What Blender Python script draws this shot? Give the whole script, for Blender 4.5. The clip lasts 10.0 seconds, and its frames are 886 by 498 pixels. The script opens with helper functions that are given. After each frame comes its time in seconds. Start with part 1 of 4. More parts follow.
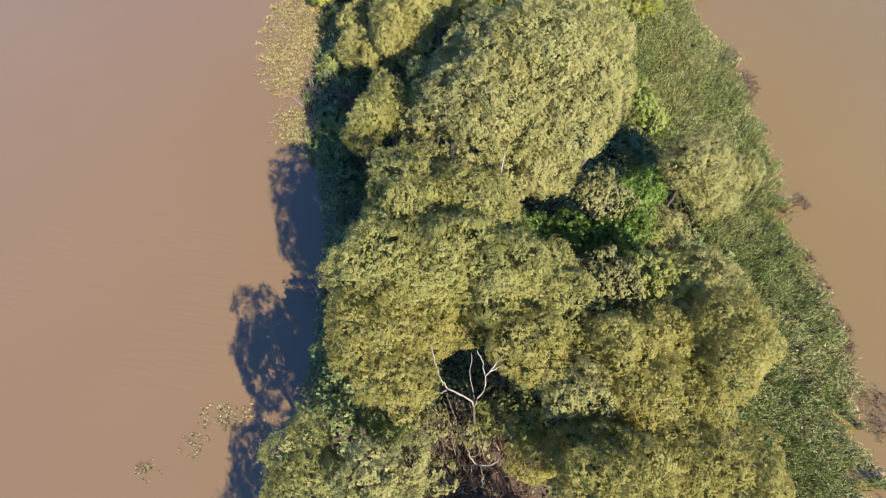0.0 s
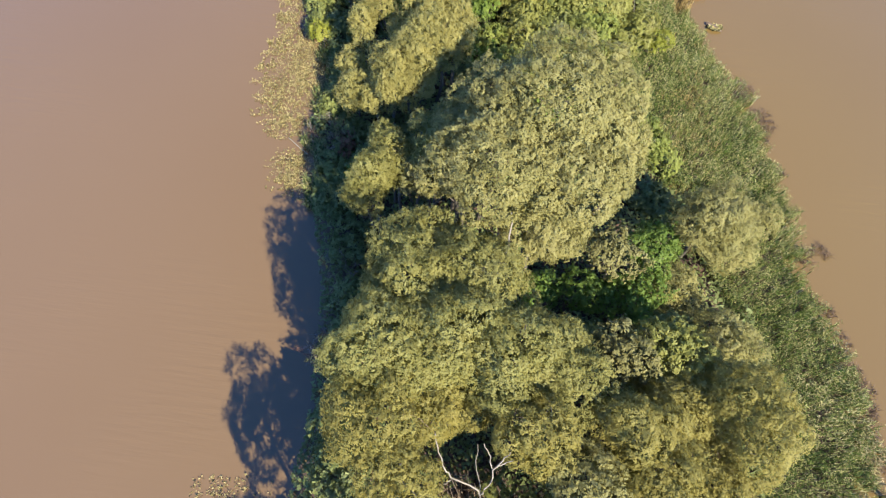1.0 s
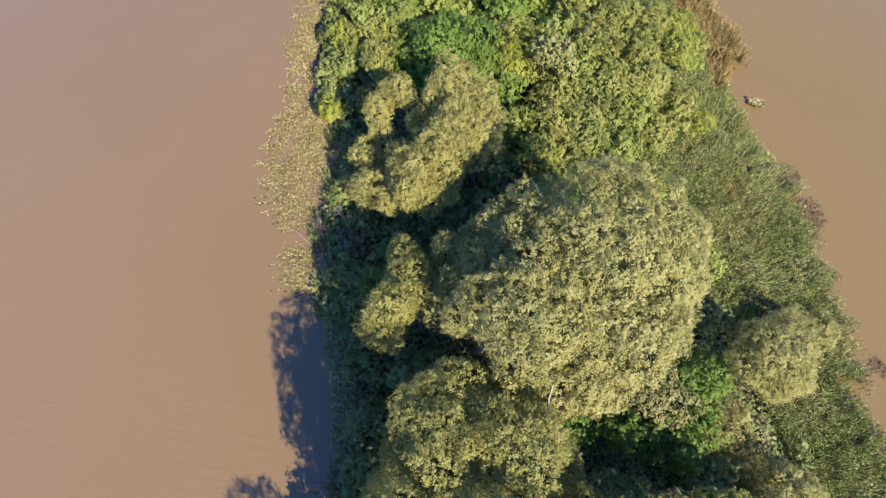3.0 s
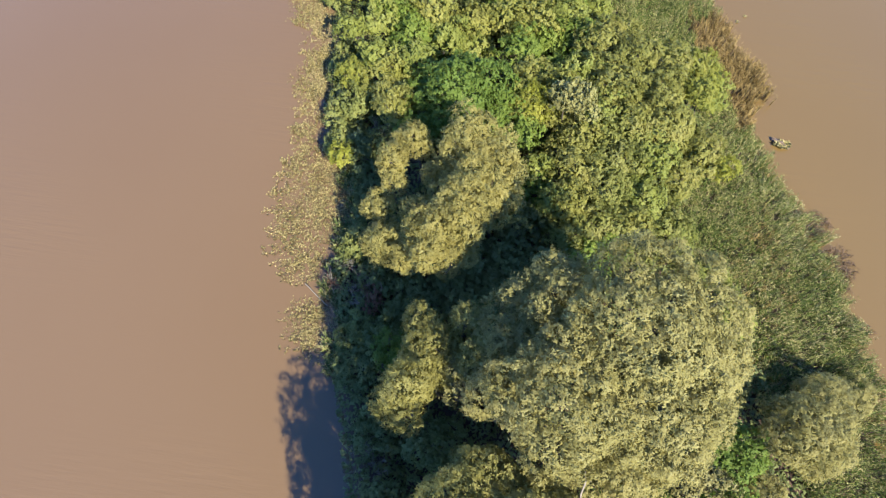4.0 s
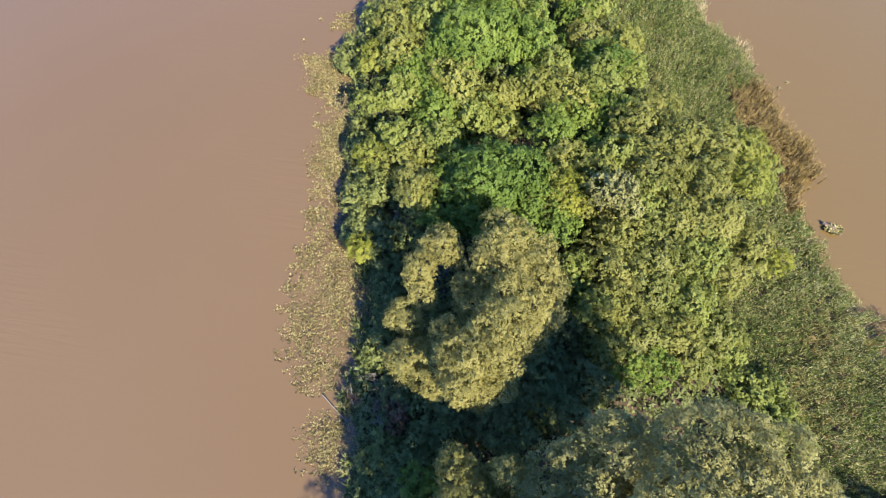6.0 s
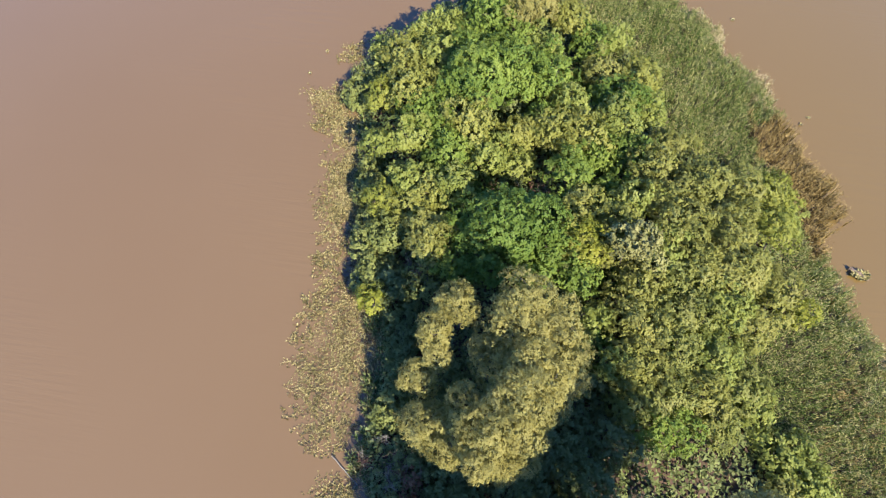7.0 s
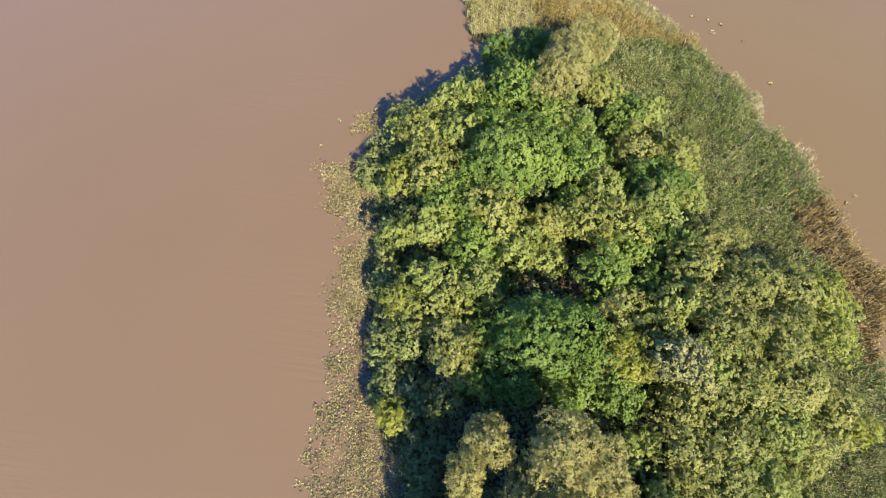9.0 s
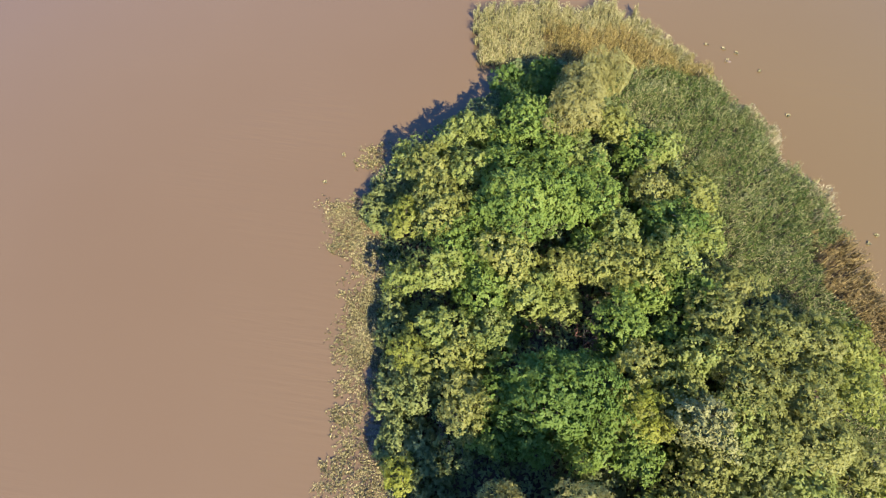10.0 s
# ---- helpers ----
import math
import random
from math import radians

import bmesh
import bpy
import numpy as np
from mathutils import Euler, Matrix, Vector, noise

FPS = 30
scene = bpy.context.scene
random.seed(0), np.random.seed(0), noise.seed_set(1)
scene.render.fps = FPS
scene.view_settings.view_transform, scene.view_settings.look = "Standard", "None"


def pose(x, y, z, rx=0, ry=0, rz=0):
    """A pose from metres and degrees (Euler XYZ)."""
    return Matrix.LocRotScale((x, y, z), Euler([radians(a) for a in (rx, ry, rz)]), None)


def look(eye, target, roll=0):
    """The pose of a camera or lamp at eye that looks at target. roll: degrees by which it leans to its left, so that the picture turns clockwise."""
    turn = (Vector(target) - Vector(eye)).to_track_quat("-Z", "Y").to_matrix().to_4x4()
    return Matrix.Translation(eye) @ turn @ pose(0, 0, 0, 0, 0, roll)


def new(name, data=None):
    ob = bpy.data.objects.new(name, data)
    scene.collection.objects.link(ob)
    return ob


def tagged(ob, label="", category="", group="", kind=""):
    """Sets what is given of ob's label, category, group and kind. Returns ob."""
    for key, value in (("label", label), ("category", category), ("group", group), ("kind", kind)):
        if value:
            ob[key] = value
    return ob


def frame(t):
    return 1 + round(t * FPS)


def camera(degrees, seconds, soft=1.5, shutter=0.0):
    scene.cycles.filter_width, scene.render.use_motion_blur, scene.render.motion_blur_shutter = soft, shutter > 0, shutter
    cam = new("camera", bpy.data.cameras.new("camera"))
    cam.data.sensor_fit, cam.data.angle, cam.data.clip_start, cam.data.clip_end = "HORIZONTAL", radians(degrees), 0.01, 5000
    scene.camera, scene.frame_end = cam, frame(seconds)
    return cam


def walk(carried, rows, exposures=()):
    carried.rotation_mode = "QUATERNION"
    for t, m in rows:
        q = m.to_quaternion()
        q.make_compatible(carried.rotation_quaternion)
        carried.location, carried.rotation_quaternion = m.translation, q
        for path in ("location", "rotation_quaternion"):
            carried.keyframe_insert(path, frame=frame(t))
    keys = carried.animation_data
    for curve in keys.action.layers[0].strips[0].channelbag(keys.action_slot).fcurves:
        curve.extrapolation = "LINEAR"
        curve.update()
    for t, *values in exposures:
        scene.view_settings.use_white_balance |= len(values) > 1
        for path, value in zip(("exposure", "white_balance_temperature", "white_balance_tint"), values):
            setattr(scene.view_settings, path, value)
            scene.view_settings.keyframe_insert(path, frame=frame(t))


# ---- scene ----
cam = camera(76.5, 10.0, soft=1.17)
PATH = [
    (0, (0.637, -2.713, 36.583), (0.575, -1.858, 34.776), 3.2),
    (0.5, (0.332, -0.564, 36.621), (0.269, 0.287, 34.812), 3.1),
    (1, (-0.012, 1.507, 36.647), (-0.079, 2.356, 34.837), 2.9),
    (1.5, (-0.496, 3.579, 36.679), (-0.564, 4.425, 34.868), 2.9),
    (2, (-1.102, 5.593, 36.672), (-1.17, 6.44, 34.861), 3.0),
    (2.5, (-1.737, 7.672, 36.669), (-1.807, 8.514, 34.856), 3.0),
    (4, (-4.042, 13.599, 36.597), (-4.115, 14.443, 34.786), 3.0),
    (4.5, (-4.742, 15.467, 36.604), (-4.817, 16.312, 34.793), 2.9),
    (5, (-5.442, 17.289, 36.632), (-5.517, 18.134, 34.82), 2.9),
    (5.5, (-6.123, 19.053, 36.603), (-6.201, 19.899, 34.792), 2.7),
    (7, (-8.262, 24.114, 36.524), (-8.336, 24.97, 34.718), 3.0),
    (7.5, (-8.921, 25.869, 36.568), (-8.996, 26.725, 34.762), 3.0),
    (8, (-9.553, 27.738, 36.636), (-9.628, 28.59, 34.828), 2.9),
    (8.5, (-10.202, 29.576, 36.682), (-10.277, 30.426, 34.873), 3.0),
    (9, (-10.883, 31.414, 36.712), (-10.954, 32.26, 34.901), 3.2),
    (9.5, (-11.455, 33.127, 36.72), (-11.525, 33.971, 34.909), 3.3),
    (10, (-11.92, 34.686, 36.729), (-11.991, 35.529, 34.916), 3.3),
]
walk(cam, [(t, look(eye, target, roll)) for t, eye, target, roll in PATH])

# ---- world, sun ----
SUN = Vector((0.73, -0.97, 1.0)).normalized()
world = bpy.data.worlds.new("sky")
scene.world = world
world.use_nodes = True
wn = world.node_tree
sky = wn.nodes.new("ShaderNodeTexSky")
sky.sky_type = "NISHITA"
sky.sun_disc = False
sky.dust_density = 0.0
sky.ozone_density = 9.0
sky.altitude = 800.0
sky.sun_elevation = math.asin(SUN.z)
sky.sun_rotation = math.atan2(SUN.x, SUN.y)
tint = wn.nodes.new("ShaderNodeMix")
tint.data_type, tint.blend_type = "RGBA", "MULTIPLY"
tint.inputs[0].default_value = 1.0
tint.inputs[7].default_value = (0.68, 0.79, 0.97, 1.0)
wn.links.new(sky.outputs[0], tint.inputs[6])
wn.links.new(tint.outputs[2], wn.nodes["Background"].inputs["Color"])
wn.nodes["Background"].inputs["Strength"].default_value = 0.126
lamp = bpy.data.lights.new("sun", "SUN")
lamp.energy, lamp.angle, lamp.color = 4.75, radians(0.5), (1.0, 0.874, 0.685)
sun = new("sun", lamp)
sun.matrix_world = look(SUN * 200, (0, 0, 0))
scene.view_settings.exposure = 2.15


# ---- materials ----
def node_material(name):
    m = bpy.data.materials.new(name)
    m.use_nodes = True
    m.node_tree.nodes.clear()
    return m, m.node_tree.nodes, m.node_tree.links


def noise_node(n, l, scale, detail, stretch=None):
    geo = n.new("ShaderNodeNewGeometry")
    tex = n.new("ShaderNodeTexNoise")
    tex.inputs["Scale"].default_value = scale
    tex.inputs["Detail"].default_value = detail
    if stretch:
        mp = n.new("ShaderNodeMapping")
        mp.inputs["Scale"].default_value = stretch
        l.new(geo.outputs["Position"], mp.inputs["Vector"])
        l.new(mp.outputs["Vector"], tex.inputs["Vector"])
    else:
        l.new(geo.outputs["Position"], tex.inputs["Vector"])
    return tex


def ramp_node(n, l, source, stops):
    r = n.new("ShaderNodeValToRGB")
    el = r.color_ramp.elements
    while len(el) < len(stops):
        el.new(0.5)
    for e, (p, c) in zip(el, stops):
        e.position, e.color = p, (*c, 1)
    l.new(source, r.inputs["Fac"])
    return r


def leaf_material(name, dark, mid, light, glow=0.54, rough=0.55):
    """Leaves: colour drifts over the crown and from leaf to leaf, and light shines through."""
    m, n, l = node_material(name)
    big = noise_node(n, l, 0.55, 3.0)
    geo = n.new("ShaderNodeNewGeometry")
    mix = n.new("ShaderNodeMath")
    mix.operation = "MULTIPLY_ADD"
    l.new(geo.outputs["Random Per Island"], mix.inputs[0])
    mix.inputs[1].default_value = 0.16
    off = n.new("ShaderNodeMath")
    off.operation = "SUBTRACT"
    l.new(big.outputs["Fac"], off.inputs[0])
    off.inputs[1].default_value = 0.08
    l.new(off.outputs[0], mix.inputs[2])
    r = ramp_node(n, l, mix.outputs[0], [(0.15, dark), (0.5, mid), (0.85, light)])
    bs = n.new("ShaderNodeBsdfPrincipled")
    bs.inputs["Roughness"].default_value = rough
    bs.inputs["Specular IOR Level"].default_value = 0.12
    tr = n.new("ShaderNodeBsdfTranslucent")
    add = n.new("ShaderNodeMixShader")
    add.inputs[0].default_value = glow
    out = n.new("ShaderNodeOutputMaterial")
    l.new(r.outputs[0], bs.inputs["Base Color"])
    l.new(r.outputs[0], tr.inputs["Color"])
    l.new(bs.outputs[0], add.inputs[1])
    l.new(tr.outputs[0], add.inputs[2])
    l.new(add.outputs[0], out.inputs["Surface"])
    return m


def blade_material(name, stops, glow=0.2):
    """Reed blades: each blade takes its own colour between green and straw."""
    m, n, l = node_material(name)
    geo = n.new("ShaderNodeNewGeometry")
    big = noise_node(n, l, 0.35, 3.0)
    mix = n.new("ShaderNodeMath")
    mix.operation = "MULTIPLY_ADD"
    l.new(big.outputs["Fac"], mix.inputs[0])
    mix.inputs[1].default_value = 0.7
    off = n.new("ShaderNodeMath")
    off.operation = "SUBTRACT"
    l.new(geo.outputs["Random Per Island"], off.inputs[0])
    off.inputs[1].default_value = 0.35
    l.new(off.outputs[0], mix.inputs[2])
    r = ramp_node(n, l, mix.outputs[0], stops)
    bs = n.new("ShaderNodeBsdfPrincipled")
    bs.inputs["Roughness"].default_value = 0.6
    bs.inputs["Specular IOR Level"].default_value = 0.12
    tr = n.new("ShaderNodeBsdfTranslucent")
    add = n.new("ShaderNodeMixShader")
    add.inputs[0].default_value = glow
    out = n.new("ShaderNodeOutputMaterial")
    l.new(r.outputs[0], bs.inputs["Base Color"])
    l.new(r.outputs[0], tr.inputs["Color"])
    l.new(bs.outputs[0], add.inputs[1])
    l.new(tr.outputs[0], add.inputs[2])
    l.new(add.outputs[0], out.inputs["Surface"])
    return m


def solid_material(name, scale, stops, rough=0.85, bump=0.3, fine=6.0, stretch=None):
    m, n, l = node_material(name)
    a = noise_node(n, l, scale, 6.0, stretch)
    b = noise_node(n, l, scale * fine, 4.0, stretch)
    mx = n.new("ShaderNodeMath")
    mx.operation = "MULTIPLY_ADD"
    l.new(b.outputs["Fac"], mx.inputs[0])
    mx.inputs[1].default_value = 0.5
    sb = n.new("ShaderNodeMath")
    sb.operation = "MULTIPLY_ADD"
    l.new(a.outputs["Fac"], sb.inputs[0])
    sb.inputs[1].default_value = 1.1
    sb.inputs[2].default_value = -0.3
    l.new(sb.outputs[0], mx.inputs[2])
    r = ramp_node(n, l, mx.outputs[0], stops)
    bs = n.new("ShaderNodeBsdfPrincipled")
    bs.inputs["Roughness"].default_value = rough
    bp = n.new("ShaderNodeBump")
    bp.inputs["Strength"].default_value = bump
    bp.inputs["Distance"].default_value = 0.05
    l.new(b.outputs["Fac"], bp.inputs["Height"])
    l.new(bp.outputs[0], bs.inputs["Normal"])
    l.new(r.outputs[0], bs.inputs["Base Color"])
    out = n.new("ShaderNodeOutputMaterial")
    l.new(bs.outputs[0], out.inputs["Surface"])
    return m


def water_material():
    """Silty river water: opaque brown below a smooth surface with faint wind ripples in patches."""
    m, n, l = node_material("silty_water")
    silt = noise_node(n, l, 0.03, 4.0)
    r = ramp_node(n, l, silt.outputs["Fac"], [(0.3, (0.0905, 0.0610, 0.0318)), (0.7, (0.097, 0.0672, 0.0362))])
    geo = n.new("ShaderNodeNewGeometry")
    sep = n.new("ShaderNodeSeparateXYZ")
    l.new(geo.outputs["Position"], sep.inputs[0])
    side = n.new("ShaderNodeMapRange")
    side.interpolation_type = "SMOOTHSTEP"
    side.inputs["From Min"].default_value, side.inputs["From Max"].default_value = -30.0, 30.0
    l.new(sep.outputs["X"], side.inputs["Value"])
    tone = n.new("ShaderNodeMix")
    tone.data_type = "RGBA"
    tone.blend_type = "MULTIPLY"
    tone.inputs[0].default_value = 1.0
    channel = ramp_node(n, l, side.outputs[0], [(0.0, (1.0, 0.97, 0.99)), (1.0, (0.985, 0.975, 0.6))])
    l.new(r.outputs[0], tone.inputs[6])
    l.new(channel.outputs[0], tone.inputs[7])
    ripple = noise_node(n, l, 1.0, 3.0, (0.3, 2.8, 1.0))
    patch = noise_node(n, l, 0.06, 2.0)
    mask = ramp_node(n, l, patch.outputs["Fac"], [(0.5, (0.04, 0.04, 0.04)), (0.66, (1, 1, 1))])
    mul = n.new("ShaderNodeMath")
    mul.operation = "MULTIPLY"
    l.new(ripple.outputs["Fac"], mul.inputs[0])
    l.new(mask.outputs[0], mul.inputs[1])
    bp = n.new("ShaderNodeBump")
    bp.inputs["Strength"].default_value = 0.4
    bp.inputs["Distance"].default_value = 0.07
    l.new(mul.outputs[0], bp.inputs["Height"])
    bs = n.new("ShaderNodeBsdfPrincipled")
    bs.inputs["Roughness"].default_value = 0.12
    bs.inputs["IOR"].default_value = 1.33
    bs.inputs["Specular IOR Level"].default_value = 1.0
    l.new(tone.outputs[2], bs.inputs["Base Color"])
    l.new(bp.outputs[0], bs.inputs["Normal"])
    out = n.new("ShaderNodeOutputMaterial")
    l.new(bs.outputs[0], out.inputs["Surface"])
    return m


WATER = water_material()
SOIL = solid_material("leaf_litter_soil", 0.8, [(0.2, (0.018, 0.011, 0.007)), (0.55, (0.045, 0.027, 0.016)), (0.9, (0.1, 0.056, 0.034))])
BARK = solid_material("grey_bark", 2.0, [(0.2, (0.022, 0.019, 0.015)), (0.6, (0.060, 0.051, 0.040)), (0.9, (0.112, 0.098, 0.079))], bump=0.6, stretch=(1, 1, 0.25))
PALE_BARK = solid_material("bleached_wood", 2.5, [(0.2, (0.08, 0.072, 0.056)), (0.6, (0.155, 0.142, 0.118)), (0.9, (0.24, 0.222, 0.188))], bump=0.4)
WET_WOOD = solid_material("wet_driftwood", 3.0, [(0.2, (0.03, 0.022, 0.016)), (0.6, (0.12, 0.085, 0.06)), (0.9, (0.32, 0.26, 0.2))], bump=0.5)
TWIG = solid_material("dry_twig", 3.0, [(0.2, (0.06, 0.045, 0.03)), (0.6, (0.13, 0.098, 0.066)), (0.9, (0.21, 0.165, 0.115))])
RED_TWIG = solid_material("red_brown_twig", 3.0, [(0.2, (0.05, 0.025, 0.015)), (0.6, (0.11, 0.055, 0.035)), (0.9, (0.18, 0.1, 0.07))])

WILLOW = leaf_material("grey_green_willow_leaf", (0.136, 0.131, 0.044), (0.215, 0.207, 0.076), (0.262, 0.248, 0.103), glow=0.43)
YELLOW_WILLOW = leaf_material("yellowing_willow_leaf", (0.127, 0.127, 0.036), (0.218, 0.215, 0.070), (0.267, 0.261, 0.097))
STRAW_WILLOW = leaf_material("straw_willow_leaf", (0.155, 0.146, 0.045), (0.267, 0.252, 0.086), (0.330, 0.312, 0.119))
TAN_WILLOW = leaf_material("tan_willow_leaf", (0.130, 0.120, 0.031), (0.224, 0.205, 0.059), (0.272, 0.254, 0.088))
GREEN = leaf_material("fresh_green_leaf", (0.068, 0.109, 0.024), (0.146, 0.210, 0.043), (0.238, 0.293, 0.070))
LIME = leaf_material("lime_green_leaf", (0.109, 0.141, 0.035), (0.208, 0.244, 0.062), (0.283, 0.306, 0.104))
BRIGHT = leaf_material("bright_yellow_green_leaf", (0.115, 0.138, 0.026), (0.205, 0.228, 0.046), (0.272, 0.284, 0.076))
YELLOWING = leaf_material("yellowing_leaf", (0.126, 0.143, 0.033), (0.226, 0.240, 0.062), (0.294, 0.299, 0.098))
OLIVE = leaf_material("olive_leaf", (0.113, 0.127, 0.034), (0.209, 0.221, 0.061), (0.298, 0.295, 0.105))
GOLD = leaf_material("golden_leaf", (0.123, 0.144, 0.022), (0.211, 0.233, 0.037), (0.288, 0.295, 0.074))
# darker green for growth below the crowns: part of its shade is in the colour
SHADE_GREEN = leaf_material("shade_darkened_leaf", (0.072, 0.092, 0.031), (0.128, 0.158, 0.059), (0.192, 0.216, 0.093), glow=0.4)
SAGE = leaf_material("sage_green_leaf", (0.102, 0.122, 0.035), (0.185, 0.207, 0.059), (0.267, 0.275, 0.103))
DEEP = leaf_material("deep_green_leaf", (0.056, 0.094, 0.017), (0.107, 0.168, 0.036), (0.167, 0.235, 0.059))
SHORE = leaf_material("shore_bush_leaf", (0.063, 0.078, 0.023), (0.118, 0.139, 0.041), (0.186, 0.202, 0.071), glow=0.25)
GREY = leaf_material("silver_grey_leaf", (0.099, 0.101, 0.036), (0.155, 0.157, 0.058), (0.206, 0.207, 0.083), glow=0.2)
RUST = leaf_material("rust_brown_leaf", (0.066, 0.037, 0.022), (0.122, 0.064, 0.036), (0.176, 0.096, 0.058), glow=0.2)
BROWN = leaf_material("dry_brown_leaf", (0.078, 0.075, 0.028), (0.130, 0.128, 0.048), (0.175, 0.172, 0.078), glow=0.25)

REED = blade_material("green_reed_blade", [(0.0, (0.026, 0.048, 0.009)), (0.36, (0.053, 0.09, 0.016)), (0.55, (0.102, 0.138, 0.031)), (0.72, (0.2, 0.2, 0.07)), (1.0, (0.345, 0.32, 0.165))])
PALE_REED = blade_material("pale_straw_reed_blade", [(0.0, (0.075, 0.072, 0.024)), (0.4, (0.195, 0.178, 0.068)), (1.0, (0.35, 0.305, 0.15))])
STRAW_REED = blade_material("straw_yellow_reed_blade", [(0.0, (0.08, 0.082, 0.026)), (0.4, (0.205, 0.192, 0.07)), (1.0, (0.38, 0.338, 0.155))])
FRINGE_REED = blade_material("bleached_reed_blade", [(0.0, (0.11, 0.096, 0.044)), (0.4, (0.235, 0.2, 0.1)), (1.0, (0.39, 0.34, 0.2))])
FLOAT_REED = blade_material("floating_plant_blade", [(0.0, (0.068, 0.061, 0.024)), (0.45, (0.15, 0.132, 0.054)), (1.0, (0.26, 0.222, 0.11))])
GOLD_REED = blade_material("golden_reed_blade", [(0.0, (0.06, 0.058, 0.016)), (0.35, (0.185, 0.135, 0.04)), (0.6, (0.25, 0.2, 0.06)), (1.0, (0.36, 0.29, 0.12))])
DROWNED = blade_material("drowned_stem", [(0.0, (0.05, 0.034, 0.02)), (1.0, (0.1, 0.068, 0.042))], glow=0.05)
SEDGE = blade_material("sedge_blade", [(0.0, (0.04, 0.075, 0.02)), (0.5, (0.11, 0.13, 0.045)), (1.0, (0.25, 0.22, 0.11))])
STRAW_GRASS = blade_material("dry_grass_blade", [(0.0, (0.028, 0.018, 0.012)), (0.5, (0.075, 0.047, 0.03)), (1.0, (0.16, 0.105, 0.065))])
BRUSH = blade_material("dry_brush_stem", [(0.0, (0.035, 0.024, 0.016)), (0.5, (0.085, 0.06, 0.04)), (1.0, (0.17, 0.128, 0.085))], glow=0.05)
BROWN_REED = blade_material("dry_brown_reed_blade", [(0.0, (0.076, 0.058, 0.020)), (0.45, (0.169, 0.124, 0.044)), (1.0, (0.288, 0.218, 0.095))])


# ---- shape helpers ----
def mesh_from(name, verts, faces, material):
    """One mesh whose faces all have the same number of corners."""
    me = bpy.data.meshes.new(name)
    faces = np.asarray(faces, dtype=np.int32)
    nv, (nf, k) = len(verts), faces.shape
    me.vertices.add(nv)
    me.vertices.foreach_set("co", np.asarray(verts, dtype=np.float32).ravel())
    me.loops.add(nf * k)
    me.loops.foreach_set("vertex_index", faces.ravel())
    me.polygons.add(nf)
    me.polygons.foreach_set("loop_start", np.arange(0, nf * k, k, dtype=np.int32))
    me.update(calc_edges=True)
    me.materials.append(material)
    return me


def part(name, me, parent=None, label=""):
    ob = new(name, me)
    if parent:
        ob.parent = parent
    return tagged(ob, label)


def thing(name, x, y, z, label, category, group="", kind=""):
    ob = new(name)
    ob.empty_display_size = 0.3
    ob.location = (x, y, z)
    return tagged(ob, label, category, group, kind)


def unit(v):
    return v / np.maximum(np.linalg.norm(v, axis=-1, keepdims=True), 1e-6)


def leaf_faces(p, nrm, length, width, rng, along=None):
    """Small pointed leaves at the points p, facing along nrm; along: the way in which they point, more or less."""
    k = len(p)
    way = rng.normal(size=(k, 3)) if along is None else along + rng.normal(size=(k, 3)) * 0.55
    v = unit(np.cross(nrm, way))
    u = np.cross(v, nrm)
    s = rng.uniform(0.6, 1.4, (k, 1))
    a, b = u * length * s * 0.5, v * width * s * 0.5
    droop = nrm * length * 0.15
    verts = np.stack([p - a * 0.8 + b, p - a * 0.8 - b, p + a * 1.2 - droop], axis=1).reshape(-1, 3)
    return verts, np.arange(k * 3).reshape(-1, 3)


def tube(points, radii, sides=6):
    """Rings and faces of a bent, tapered limb."""
    pts = np.asarray(points, dtype=float)
    k = len(pts)
    t = unit(np.gradient(pts, axis=0))
    ref = np.where(np.abs(t[:, 2:3]) > 0.9, np.array([[1.0, 0, 0]]), np.array([[0, 0, 1.0]]))
    u = unit(np.cross(t, ref))
    v = np.cross(t, u)
    ang = np.arange(sides) * 2 * np.pi / sides
    ring = np.cos(ang)[None, :, None] * u[:, None] + np.sin(ang)[None, :, None] * v[:, None]
    verts = (pts[:, None] + ring * np.asarray(radii)[:, None, None]).reshape(-1, 3)
    i = np.arange(k - 1)[:, None] * sides
    j = np.arange(sides)[None]
    j2 = (j + 1) % sides
    return verts, np.stack([i + j, i + j2, i + sides + j2, i + sides + j], axis=-1).reshape(-1, 4)


def joined(pieces):
    vs, fs, base = [], [], 0
    for v, f in pieces:
        vs.append(v)
        fs.append(f + base)
        base += len(v)
    return np.concatenate(vs), np.concatenate(fs)


def limb_path(a, b, rng, bend=0.12, steps=6):
    a, b = np.asarray(a, float), np.asarray(b, float)
    s = np.linspace(0, 1, steps)[:, None]
    d = np.linalg.norm(b - a)
    off = rng.normal(size=3) * bend * d
    off2 = rng.normal(size=3) * bend * 0.5 * d
    return a + (b - a) * s + off * np.sin(s * np.pi) + off2 * np.sin(2 * s * np.pi)


